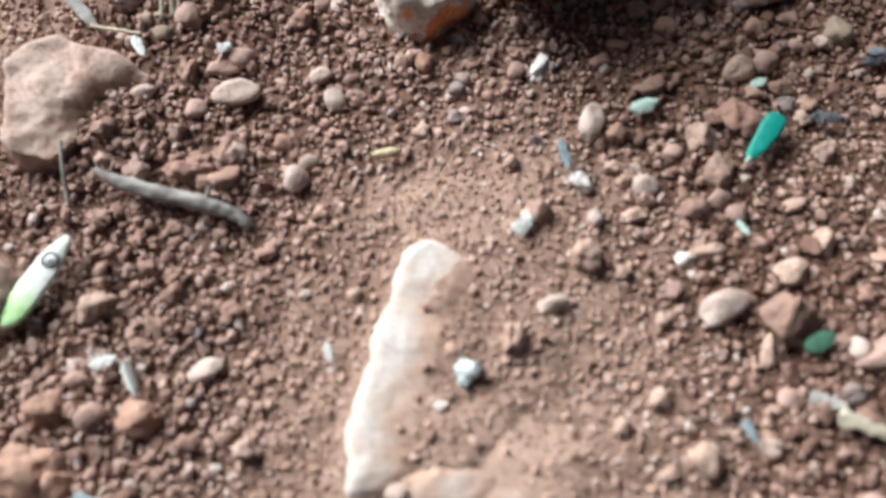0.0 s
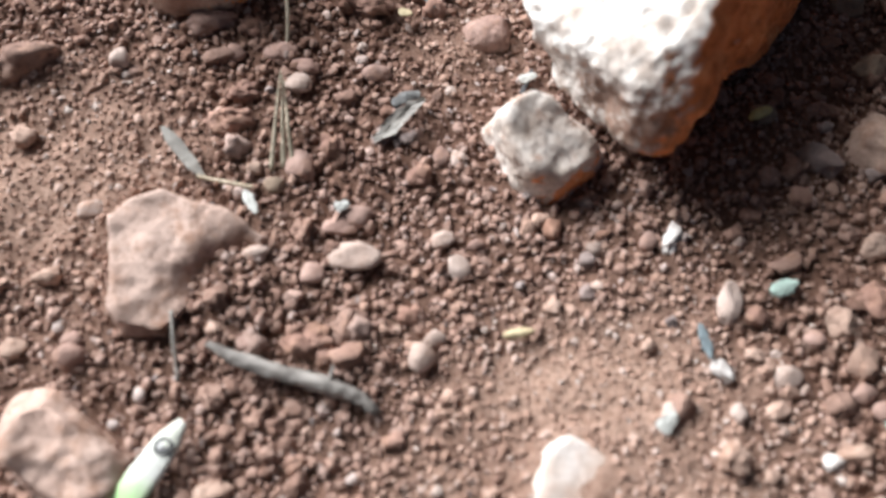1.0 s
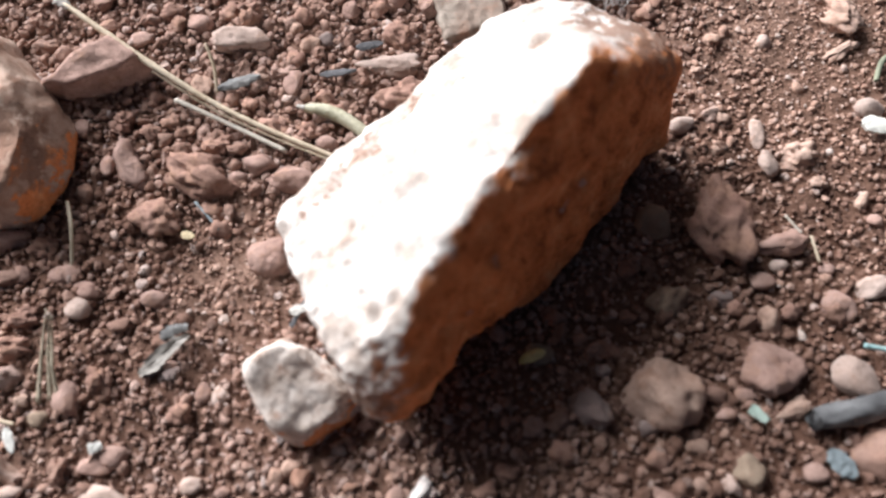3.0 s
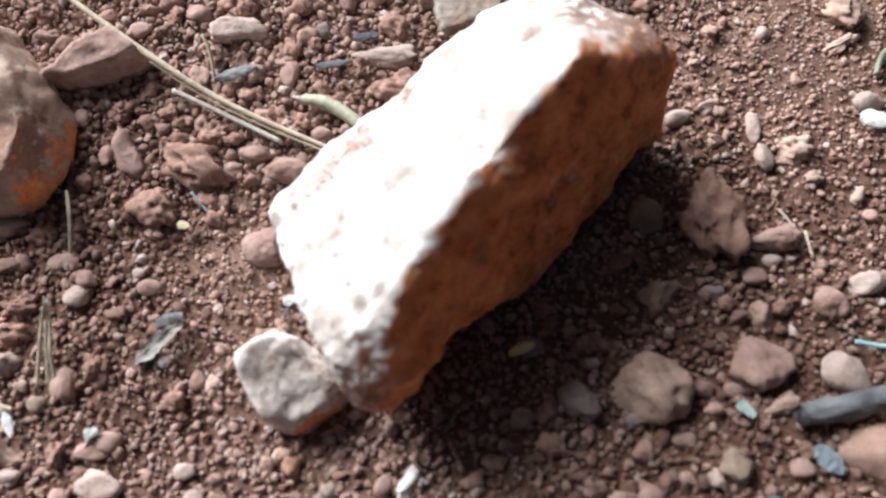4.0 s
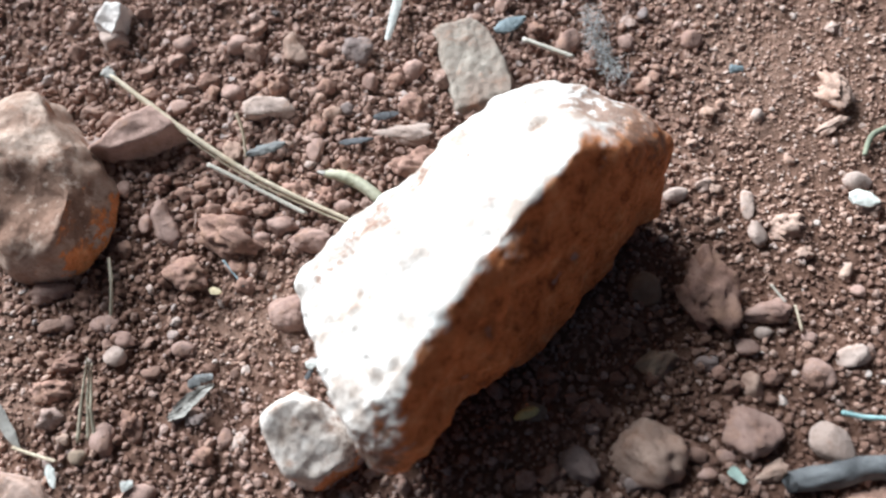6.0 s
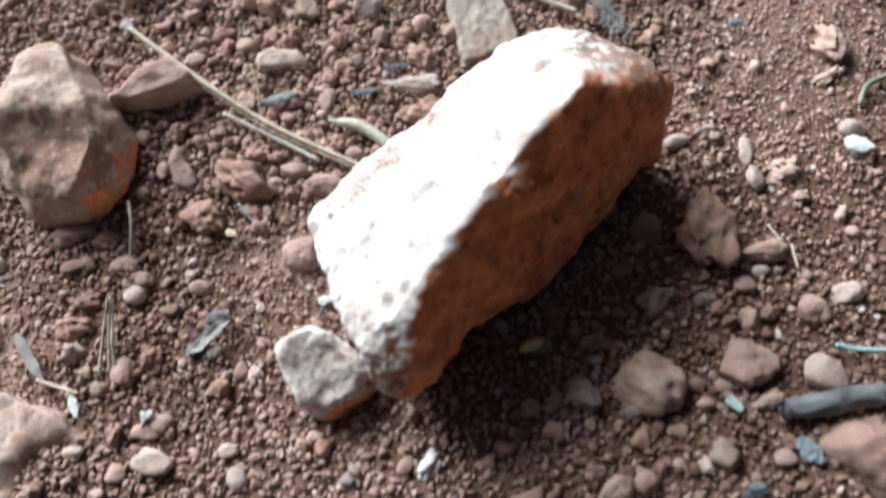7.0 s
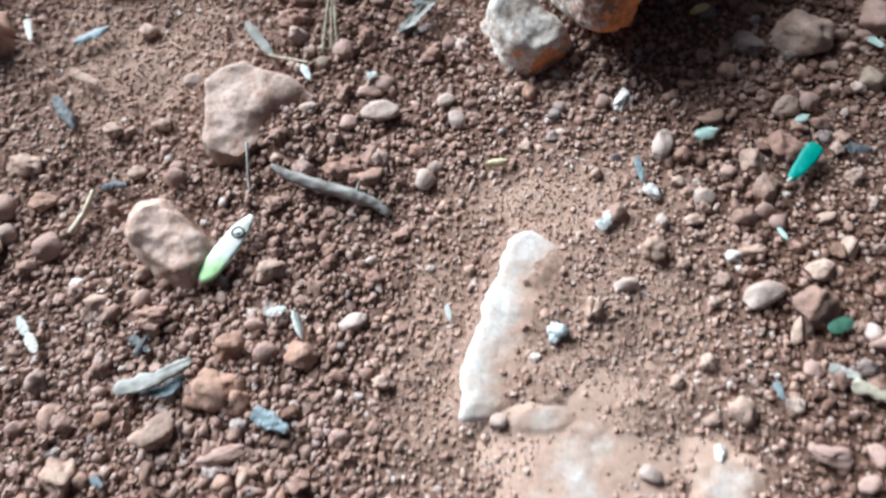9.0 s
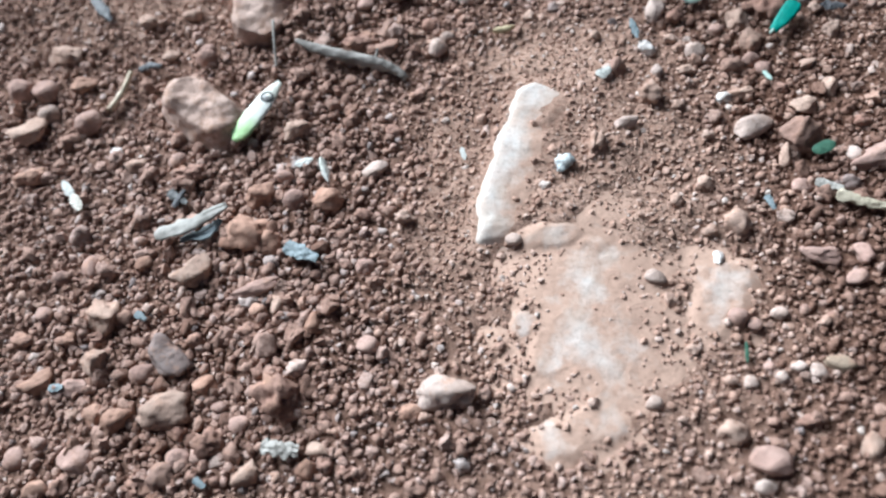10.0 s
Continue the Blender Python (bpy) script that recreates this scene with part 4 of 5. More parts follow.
stone(61.4, 16.5, 3.9, 3.2, 1, "clod")
stone(120.3, 33.5, 4.0, 3.4, 1, "pink")
stone(-73.5, 120.9, 9.4, 8.0, -21, "pale")
stone(-84.5, 116.1, 6.7, 5.7, 0, "brown")
stone(-51.5, 119.1, 7.3, 6.9, 0, "pink")
stone(-35.0, 119.2, 7.8, 6.6, 24, "pink")
stone(-27.0, 106.2, 6.8, 5.5, 1, "clod")
stone(-41.1, 102.4, 6.1, 5.5, 0, "clod")
stone(-7.5, 104.7, 5.4, 5.2, 1, "clod")
stone(13.1, 106.9, 5.7, 5.6, 1, "clod")
stone(5.1, 106.7, 5.2, 4.8, -86, "pink")
stone(17.7, 110.7, 6.4, 6.4, 1, "pink")
stone(53.1, 125.1, 6.5, 5.5, 2, "clod")
stone(98.7, 122.7, 5.9, 5.9, 2, "pink")
stone(86.5, 109.0, 4.9, 4.8, 86, "clod")
stone(-8.6, 117.7, 5.5, 5.3, 1, "clod")
stone(-61.7, 109.6, 5.6, 4.9, 0, "brown")
stone(101.4, 98.4, 4.7, 4.4, 2, "clod")

# ---- twigs, straws, leaves and scraps ----
def tube(points, radii, sides=10, seed=0, knot=0.0, groove=0.0):
    """A round stem through points (metres), closed at its ends."""
    pts = [Vector(p) for p in points]
    path, rad = [], []
    n = 8
    for i in range(len(pts) - 1):
        p0, p1, p2, p3 = pts[max(i - 1, 0)], pts[i], pts[i + 1], pts[min(i + 2, len(pts) - 1)]
        for k in range(n):
            t = k / n
            path.append(0.5 * ((2 * p1) + (p2 - p0) * t + (2 * p0 - 5 * p1 + 4 * p2 - p3) * t * t + (3 * p1 - p0 - 3 * p2 + p3) * t ** 3))
            rad.append(radii[i] * (1 - t) + radii[i + 1] * t)
    path.append(pts[-1])
    rad.append(radii[-1])
    verts, faces = [], []
    for i, p in enumerate(path):
        d = (path[min(i + 1, len(path) - 1)] - path[max(i - 1, 0)]).normalized()
        a = d.cross(Vector((0, 0, 1))).normalized()
        b = a.cross(d)
        for k in range(sides):
            w = 2 * math.pi * k / sides
            r = rad[i] * (1 + knot * noise.noise((i * 0.55, math.cos(w) * 1.3 + seed, math.sin(w) * 1.3)))
            r *= 1 + groove * noise.noise((i * 0.09, math.cos(w) * 2.6 + seed, math.sin(w) * 2.6))
            jag = 0.0
            if groove and i in (0, len(path) - 1):
                jag = rad[i] * 1.6 * noise.noise((math.cos(w) * 1.9, math.sin(w) * 1.9, seed + i * 3.7))
            verts.append(p + (a * math.cos(w) + b * math.sin(w)) * r + d * jag)
    for i in range(len(path) - 1):
        for k in range(sides):
            q = (k + 1) % sides
            faces.append((i * sides + k, i * sides + q, (i + 1) * sides + q, (i + 1) * sides + k))
    faces.append(tuple(range(sides))[::-1])
    faces.append(tuple((len(path) - 1) * sides + k for k in range(sides)))
    return verts, faces


def lie(points, lift):
    """Points on plan (mm), laid over the soil at a lift (mm, one for all or one each)."""
    out = []
    for i, (x, y) in enumerate(points):
        up = lift[i] if isinstance(lift, (list, tuple)) else lift
        out.append((x * MM, y * MM, soil_height(x * MM, y * MM) + up * MM))
    return out


def stem(name, points, width, lift, mat_, label, category, taper=(1, 1), knot=0.15, group=""):
    pts = lie(points, lift)
    m = len(pts) - 1
    radii = [width * 0.5 * MM * (taper[0] + (taper[1] - taper[0]) * i / m) for i in range(m + 1)]
    v, f = tube(pts, radii, 10, len(bpy.data.objects), knot)
    return put(name, v, f, mat_, label, category, group)


def blade(points, width, thick, profile, arch, seed, ragged=0.0):
    """A thin curved leaf or flake along points (metres): profile gives its half width from end to end."""
    pts = [Vector(p) for p in points]
    rows, cols = 16, 6
    total = len(pts) - 1
    top = []
    for i in range(rows + 1):
        s = i / rows * total
        k = min(int(s), total - 1)
        p = pts[k].lerp(pts[k + 1], s - k)
        d = (pts[k + 1] - pts[k]).normalized()
        side = d.cross(Vector((0, 0, 1))).normalized()
        up = side.cross(d)
        w = width * 0.5 * profile(i / rows) * (1 + 0.9 * ragged * noise.noise((seed * 2.37, i * 0.37, 5.5)))
        for j in range(cols + 1):
            c = j / cols * 2 - 1
            rag = 1 + ragged * noise.noise((i * 0.7, c * 2, seed * 3.1))
            lift = arch * (1 - c * c) * width + ragged * width * 0.25 * noise.noise((i * 0.45, c * 1.7, seed * 1.7 + 9))
            top.append(p + side * (w * c * rag) + up * lift)
    nv = len(top)
    verts = top + [q - Vector((0, 0, thick)) for q in top]
    faces = []
    at_ = lambda i, j: i * (cols + 1) + j
    for i in range(rows):
        for j in range(cols):
            a, b, c, d = at_(i, j), at_(i, j + 1), at_(i + 1, j + 1), at_(i + 1, j)
            faces.append((a, b, c, d))
            faces.append((d + nv, c + nv, b + nv, a + nv))
        for j in (0, cols):
            a, d = at_(i, j), at_(i + 1, j)
            faces.append((a, d, d + nv, a + nv) if j == 0 else (d, a, a + nv, d + nv))
    for i in (0, rows):
        for j in range(cols):
            a, b = at_(i, j), at_(i, j + 1)
            faces.append((b, a, a + nv, b + nv) if i == 0 else (a, b, b + nv, a + nv))
    return verts, faces


LEAFLET = lambda s: max(0.12, (1 - abs(2 * s - 1) ** 3.2)) ** 0.6
TAPER = lambda s: max(0.15, min(1.0, 0.35 + 3.2 * s, 0.3 + 2.2 * (1 - s)))
FLAKE = lambda s: 0.75 + 0.25 * math.sin(3 * s + 1) if 0.03 < s < 0.97 else 0.5


def flake(name, points, width, lift, mat_, label, category, profile=FLAKE, thick=0.35, arch=0.06, ragged=0.25, group=""):
    v, f = blade(lie(points, lift), width * MM, thick * MM, profile, arch, len(bpy.data.objects), ragged)
    return put(name, v, f, mat_, label, category, group, smooth=False)


twig = new("twig")
twig.location = lie([(-56, -44)], 0)[0]
tagged(twig, "curved grey-brown twig lying across crumbly soil", "twig")


def part(name, verts, faces, mat_, parent, label=""):
    o = np.array(parent.matrix_world.translation) if parent.parent else np.array(parent.location)
    ob = new(name, mesh_of(name, np.array([tuple(p) for p in verts]) - o, faces, mat_))
    ob.parent = parent
    return tagged(ob, label)


v, f = tube(lie([(-74, -36.6), (-68.2, -39.9), (-60.3, -42.8), (-50.9, -45.9), (-44.6, -48.4), (-40.2, -51.8)], [3.9, 4.0, 3.6, 3.2, 2.6, 1.2]),
            [0.0006, 0.0015, 0.0018, 0.0018, 0.0015, 0.0009], 16, 2, 0.3, 0.22)
part("shoot", v, f, BARK, twig)
v, f = tube(lie([(-49.6, -46.2), (-49.0, -44.0), (-48.6, -42.4)], [3.4, 4.2, 4.6]), [0.0007, 0.0005, 0.0003], 8, 4, 0.2)
part("spur", v, f, BARK, twig, "short broken side spur")

v, f = tube(lie([(110.8, -1.6), (114, -1.1), (118, -0.3), (121.5, 0.4), (125, 1.5), (129, 2.1), (133.5, 2.5)], 2.4), [0.0023, 0.0026, 0.0027, 0.0027, 0.0028, 0.0028, 0.0028], 26, 31, 0.04, 0.22)
put("charred_stick", v, f, CHAR, "short dark-grey charred stick with splintered ends on pebbly soil", "stick")

straw = new("straw")
straw.location = lie([(-30, 78)], 0)[0]
tagged(straw, "long dry straw with a frayed pale tip, pinned under the rock", "straw")
v, f = tube(lie([(-67.6, 103.7), (-55, 94.5), (-43.1, 86.0), (-26.7, 75.9), (-11.0, 68.3), (9.5, 59.6)], [9, 8.6, 8, 5.5, 4.0, 3.0]), [0.0007, 0.00085, 0.0009, 0.0008, 0.00072, 0.0006], 10, 6, 0.15)
part("stalk", v, f, STRAW, straw)
v, f = tube(lie([(-43.4, 84.9), (-26.9, 74.6), (-11.1, 67.1), (7.0, 59.4)], [7, 4.6, 3.4, 3.0]), [0.0003, 0.00035, 0.0003, 0.0003], 8, 7, 0.2)
part("split", v, f, STRAW, straw)
v, f = blade(lie([(-69.8, 105.4), (-66.0, 102.4)], [9.5, 9.2]), 0.0028, 0.0002, FLAKE, 0.1, 3, 0.5)
part("frayed_tip", v, f, LEAF_GREY, straw, "frayed grey tip")

stem("straw", [(-38.2, 78.7), (-24.1, 71.9), (-9.1, 64.3)], 1.3, [3.2, 2.8, 2.4], STRAW_PALE, "short bleached straw beside the long one", "straw")

pod = new("seed_pod")
pod.location = lie([(2, 75)], 0)[0]
tagged(pod, "slim yellow-green seed pod half under the rock", "seed pod")
v, f = tube(lie([(-5.4, 76.4), (-3, 76.1), (1.1, 75.2), (6, 72.6), (10.5, 69.0)], 2.4), [0.0008, 0.0015, 0.0018, 0.0018, 0.0016], 12, 3, 0.1)
part("husk", v, f, POD, pod)
v, f = tube(lie([(-7.2, 76.9), (-5.0, 76.3)], 2.6), [0.0004, 0.0009], 10, 5, 0.1)
part("tip", v, f, LEAF_GREY, pod, "grey withered tip")

tuft = new("grass_tuft")
tuft.location = lie([(-59.5, 3)], 0)[0]
tagged(tuft, "tuft of three dry grass blades standing in soil", "grass")
for k, (a, b, c) in enumerate((((-59.4, 23.0), (-61.0, 13.1), (-62.6, 2.6)), ((-59.2, 22.4), (-59.5, 13.1), (-59.8, 3.4)), ((-59.0, 21.8), (-58.2, 10.7), (-57.4, 1.4)))):
    v, f = blade(lie([a, b, c], [9 - k, 5, 0.4]), 0.0013, 0.00025, lambda s: 0.2 + 0.8 * s, 0.12, k, 0.1)
    part("blade", v, f, GRASS_DRY, tuft)

v, f = tube(lie([(47.2, 10.9), (48.4, 11.6), (50.2, 12.4), (52.0, 13.0), (53.0, 13.3)], [3.0, 3.2, 3.3, 3.2, 3.0]), [0.0004, 0.0011, 0.0014, 0.0011, 0.0004], 12, 5, 0.1)
put("seed", v, f, SEED, "small yellowish seed lying in the shade of the rock", "seed")
stem("straw", [(49.2, 121.1), (64.0, 115.0)], 1.5, 2.2, STRAW_PALE, "short grey-white straw lying behind the rock", "straw")
stem("plant_stalk", [(141.9, 84.8), (143.6, 88.9), (146.1, 91.9), (155, 96.0)], 1.9, 2.2, plant_material("grey_green_stalk", (0.15, 0.165, 0.12), (0.26, 0.28, 0.2)), "bent grey-green plant stalk on fine soil", "stalk", (0.7, 1.0))
stem("twig", [(124.6, 14.7), (130.5, 13.7), (140, 13.7)], 1.2, 2.5, plant_material("bluish_twig", (0.30, 0.48, 0.48), (0.42, 0.62, 0.62)), "thin pale blue-green twig on pebbly soil", "twig")
stem("dry_grass", [(-61.5, 50.8), (-59.0, 43.9), (-59.4, 34.9)], 0.9, [4, 5, 1], GRASS_DRY, "thin dry grass stem sticking out of soil", "grass")
stem("dry_grass", [(-81.2, -29.8), (-80.9, -36.5), (-80.7, -43.1)], 0.9, [5.5, 4, 1], LEAF_GREY, "thin grey grass stem leaning on the flat stone", "grass")
stem("dry_grass", [(-31.0, 93.3), (-29, 88), (-28.4, 81.6)], 0.9, [6, 4, 1], STRAW, "short dry grass stem beside a tan pebble", "grass")
stem("dry_grass", [(-30.6, 51.0), (-24.0, 43.7)], 0.7, 2.2, LEAF_BLUE, "fine blue-grey stem among clods", "grass")
stem("dry_grass", [(112.0, 46.7), (115.1, 42.0)], 0.7, 2.5, STRAW_PALE, "fine pale stem on pebbly soil", "grass")
stem("dry_grass", [(117.5, 41.4), (118.3, 34.7)], 0.7, 2.2, STRAW, "fine dry stem on pebbly soil", "grass")

leaf = new("leaflet")
leaf.location = lie([(-84.7, -60.6)], 0)[0]
tagged(leaf, "bleached pale leaflet fading to lime green, with a dark ring spot", "leaf")
FADING = plant_material("fading_leaf", (0.80, 0.82, 0.72), (0.84, 0.85, 0.80), 0.5, 300.0)
_nt = FADING.node_tree
_way = _nt.nodes.new("ShaderNodeVectorMath")
_way.operation = "DOT_PRODUCT"
_nt.links.new(add(_nt, "ShaderNodeTexCoord").outputs["Object"], _way.inputs[0])
_way.inputs[1].default_value = (-60.0, -80.0, 0.0)
_base = _nt.nodes["Principled BSDF"].inputs["Base Color"]
_fade = ramp(_nt, _way.outputs["Value"], [(0.05, (0, 0, 0)), (0.62, (1, 1, 1))])
_nt.links.new(mix(_nt, _fade, _base.links[0].from_socket, (0.50, 0.74, 0.36)), _base)
v, f = blade(lie([(-78.0, -51.8), (-84.7, -60.6), (-88.2, -65.2), (-91.4, -69.4)], [5.2, 4.2, 3.6, 3.0]), 0.0062, 0.0003, LEAFLET, 0.07, 4, 0.06)
part("lamina", v, f, FADING, leaf)
ring_v, ring_f = [], []
for i in range(20):
    w = 2 * math.pi * i / 20
    for j in range(8):
        q = 2 * math.pi * j / 8
        r = 1.4 + 0.42 * math.cos(q)
        c = lie([(-81.7 + r * math.cos(w) * 1.15, -56.4 + r * math.sin(w))], 5.05 + 0.22 * math.sin(q))[0]
        ring_v.append(c)
        ring_f.append((i * 8 + j, i * 8 + (j + 1) % 8, ((i + 1) % 20) * 8 + (j + 1) % 8, ((i + 1) % 20) * 8 + j))
part("ring_spot", ring_v, ring_f, LEAF_SOOT, leaf, "dark ring-shaped spot")
c = Vector(lie([(-81.7, -56.4)], 5.0)[0])
disc = [c + Vector((0.00125 * math.cos(k * 0.3927), 0.0011 * math.sin(k * 0.3927), 0.00012)) for k in range(16)]
part("spot_centre", disc + [p - Vector((0, 0, 0.0003)) for p in disc],
     [tuple(range(16)), tuple(range(31, 15, -1))] + [(k, 16 + k, 16 + (k + 1) % 16, (k + 1) % 16) for k in range(16)], ASH, leaf, "grey centre of the spot")

leaf = new("leaflet")
leaf.location = lie([(70.4, -41)], 0)[0]
tagged(leaf, "small blue-green leaflet lying tilted on gravelly soil", "leaf")
v, f = blade(lie([(74.9, -35.5), (70.4, -41.0), (66.6, -45.0)], [4.6, 4.2, 3.4]), 0.0048, 0.0003, lambda s: 0.5 + 0.5 * math.cos(1.15 * max(0.0, s - 0.12) * 1.6) if s > 0.1 else 0.62 + 3.8 * s, 0.06, 6, 0.05)
part("lamina", v, f, LEAF_TEAL, leaf)
v, f = tube(lie([(66.8, -44.8), (65.6, -46.0)], 3.4), [0.00055, 0.0004], 8, 1, 0.1)
part("leaf_base", v, f, CYAN, leaf, "pale leaf base")
flake("leaflet", [(74.8, -84.2), (68.6, -86.8)], 3.4, 2.8, LEAF_DARK, "dark green leaflet half hidden beside a clod", "leaf", LEAFLET, 0.3, 0.06, 0.05)
flake("dead_leaf", [(-86.3, 12.9), (-81.4, 6.4), (-76.5, 0.2)], 2.9, [3.6, 2.8, 1.8], LEAF_GREY, "narrow grey dead leaf on crumbly soil", "leaf", TAPER, 0.25, 0.1, 0.15)
stem("root", [(-78.1, 0.9), (-72.3, -0.7), (-66.0, -2.2)], 0.9, 2.6, STRAW, "thin dry root lying behind the flat stone", "root")
flake("leaf_scrap", [(-67.8, -3.0), (-65.0, -8.5)], 2.2, 3.0, CHALK, "small whitish leaf scrap beside the flat stone", "leaf scrap", TAPER, 0.25, 0.1, 0.2)
flake("dead_leaf", [(-39.6, 8.9), (-36.6, 10.4), (-33.6, 13.2), (-30.6, 15.6), (-27.6, 17.4)], 3.8, [2.0, 3.4, 4.0, 4.6, 5.0], LEAF_GREY, "curled grey dead leaf on crumbly soil", "leaf", lambda s: (0.35 + 2.2 * s if s < 0.3 else 1.0 if s < 0.55 else 1.0 - 1.7 * (s - 0.55)), 0.3, -0.12, 0.45)
flake("leaf_scrap", [(-35.0, 17.2), (-31.8, 19.0), (-28.6, 19.6)], 2.8, [2.6, 3.6, 3.2], LEAF_SOOT, "sooty leaf scrap behind a curled dead leaf", "leaf scrap", FLAKE, 0.35, 0.12, 0.25)
flake("leaf_scrap", [(-33.2, 8.2), (-29.8, 10.2)], 2.4, 2.6, TONES["slate"], "grey-brown scrap beside a curled dead leaf", "leaf scrap", FLAKE, 0.4, 0.1, 0.25)
flake("bark_flake", [(-5.3, 23.0), (-1.2, 24.3)], 2.4, 2.6, CHALK, "small whitish flake beside the rock", "flake")
flake("bark_flake", [(-5.0, 19.5), (-2.0, 26)], 1.4, 2.2, LEAF_INK, "small black sliver beside the rock", "flake")
flake("bark_flake", [(43.6, -31.0), (50.0, -28.9)], 3.4, 2.6, CYAN, "pale green crumpled flake on gravelly soil", "flake", TAPER, 0.4, 0.15, 0.15)
flake("bark_flake", [(27.0, -37.1), (28.0, -44.7)], 2.0, 2.8, LEAF_BLUE, "thin grey-blue sliver among small stones", "flake", TAPER)
big = new("bark_flake")
big.location = lie([(-101, -96)], 0)[0]
tagged(big, "layered grey-white bark flake lying on crumbly soil", "flake")
v, f = blade(lie([(-111.5, -98.9), (-99.9, -96.1), (-90.6, -91.6)], [4.6, 5.0, 5.6]), 0.0044, 0.0004, FLAKE, 0.02, 12, 0.35)
part("upper_layer", v, f, LEAF_GREY, big)
v, f = blade(lie([(-104.5, -99.9), (-96.7, -98.6), (-92.6, -95.2)], [2.8, 3.0, 3.6]), 0.0036, 0.0004, TAPER, 0.02, 13, 0.5)
part("lower_layer", v, f, LEAF_BLUE, big, "darker lower layer")
flake("bark_flake", [(-73.4, -104.9), (-64.0, -109.5)], 4.2, 4.2, LEAF_BLUE, "blue-grey flake beside an orange stone", "flake", FLAKE, 0.5, 0.05, 0.35)
flake("bark_flake", [(-143.8, -77.8), (-139.5, -83.5)], 2.6, 3.2, CHALK, "white flake on crumbly soil", "flake", TAPER)
flake("bark_flake", [(-140.0, -82.5), (-136.5, -88)], 2.8, 3.2, STRAW_PALE, "pale curled flake on crumbly soil", "flake", TAPER)
flake("bark_strip", [(67.2, -95.8), (73.8, -98.3)], 2.7, 2.6, LEAF_GREY, "short grey bark strip on dark gravelly soil", "bark")
flake("bark_strip", [(71.6, -99.8), (83.2, -105.0)], 3.6, [2.8, 3.2], GRASS_DRY, "pale split bark strip on dark gravelly soil", "bark", FLAKE, 0.6, 0.14, 0.4)
flake("dead_leaf", [(-145.9, -8.0), (-137.5, -19.4)], 3.7, 2.4, LEAF_INK, "dark blue-grey dead leaf on fine soil", "leaf", TAPER, 0.25, 0.1, 0.2)
stem("root", [(-127.9, -40.3), (-129.5, -47), (-133.0, -53.5)], 1.9, 2.2, STRAW, "short tan root piece on crumbly soil", "root", (0.8, 1.1), 0.3)
flake("bark_flake", [(-159.5, 20.0), (-156.8, 12.2)], 2.2, 3.0, STRAW_PALE, "small pale chip on fine soil", "flake")
flake("bark_flake", [(-137.8, 36.3), (-126.0, 30.8)], 5.8, 4.0, STRAW_PALE, "cream-white flake on soil", "flake", FLAKE, 0.7, 0.08, 0.35)
flake("bark_flake", [(-140.9, -0.2), (-131.9, -4.8)], 3.0, 2.8, TONES["tan"], "flat tan bark flake on fine crumbs", "flake", FLAKE, 0.7, 0.1, 0.3)
flake("dead_leaf", [(-142.0, 10.0), (-130.8, 15.0)], 3.2, 3.0, LEAF_BLUE, "narrow blue-grey dead leaf beside an orange stone", "leaf", TAPER, 0.25, 0.12, 0.25)
flake("leaf_scrap", [(82.6, -35.2), (90.2, -36.1)], 3.0, 2.4, LEAF_INK, "blackened leaf scrap on gravelly soil", "leaf scrap", TAPER, 0.3, 0.12, 0.5)
flake("leaf_scrap", [(98.2, -22.4), (104.5, -20.2)], 2.8, 2.4, LEAF_INK, "small blackened leaf scrap beside pebbles", "leaf scrap", TAPER, 0.3, 0.1, 0.4)
flake("bark_flake", [(99.8, -19.8), (103.6, -19.2)], 1.7, 3.2, LEAF_BLUE, "tiny pale blue-grey flake beside pebbles", "flake", TAPER)
flake("leaf_scrap", [(71.0, -26.9), (75.2, -25.0)], 1.9, 2.8, CYAN, "tiny pale green leaf scrap", "leaf scrap", TAPER)
flake("leaf_scrap", [(112.6, -8.2), (117.6, -13.6)], 4.2, 1.6, LEAF_BLUE, "blue-green leaf scrap beneath the charred stick", "leaf scrap", TAPER)
flake("leaf_scrap", [(61.3, -58.8), (63.0, -62.2)], 1.4, 2.6, CYAN, "tiny greenish sliver on gravelly soil", "leaf scrap", TAPER)
flake("white_chip", [(135.6, 72.4), (143.0, 70.4)], 4.4, 3.2, LEAF_PALE, "bright white chip on fine soil", "chip", TAPER, 0.9, 0.1, 0.12)
flake("glassy_chip", [(108.2, 111.9), (112.1, 112.0)], 2.6, 2.8, LEAF_BLUE, "tiny bluish chip on fine soil", "chip", FLAKE, 0.8, 0.1, 0.3)
flake("bark_flake", [(96.9, 0.9), (100.2, -2.1)], 2.5, 3.0, CYAN, "small whitish-green flake beside a pink pebble", "flake")
flake("dead_leaf", [(-27.8, 82.0), (-17.0, 85.7)], 2.9, 2.8, LEAF_SOOT, "narrow dark-grey dead leaf among clods", "leaf", TAPER, 0.3, 0.12, 0.25)
flake("leaf_scrap", [(7.2, 93.9), (14.3, 95.4)], 2.3, 2.8, LEAF_INK, "blackened sliver beside a pale stone", "leaf scrap", TAPER)
flake("leaf_scrap", [(-1.9, 85.9), (7.6, 87.4)], 1.7, 2.6, LEAF_INK, "thin black sliver among clods", "leaf scrap", TAPER)
flake("leaf_scrap", [(-32.9, 42.6), (-29.6, 41.7)], 2.0, 3.0, YELLOW, "tiny pale yellow scrap beside a clod", "leaf scrap", TAPER)
flake("white_chip", [(-48.2, -7.8), (-45.2, -6.7)], 2.3, 3.0, CHALK, "tiny white chip on crumbly soil", "chip")
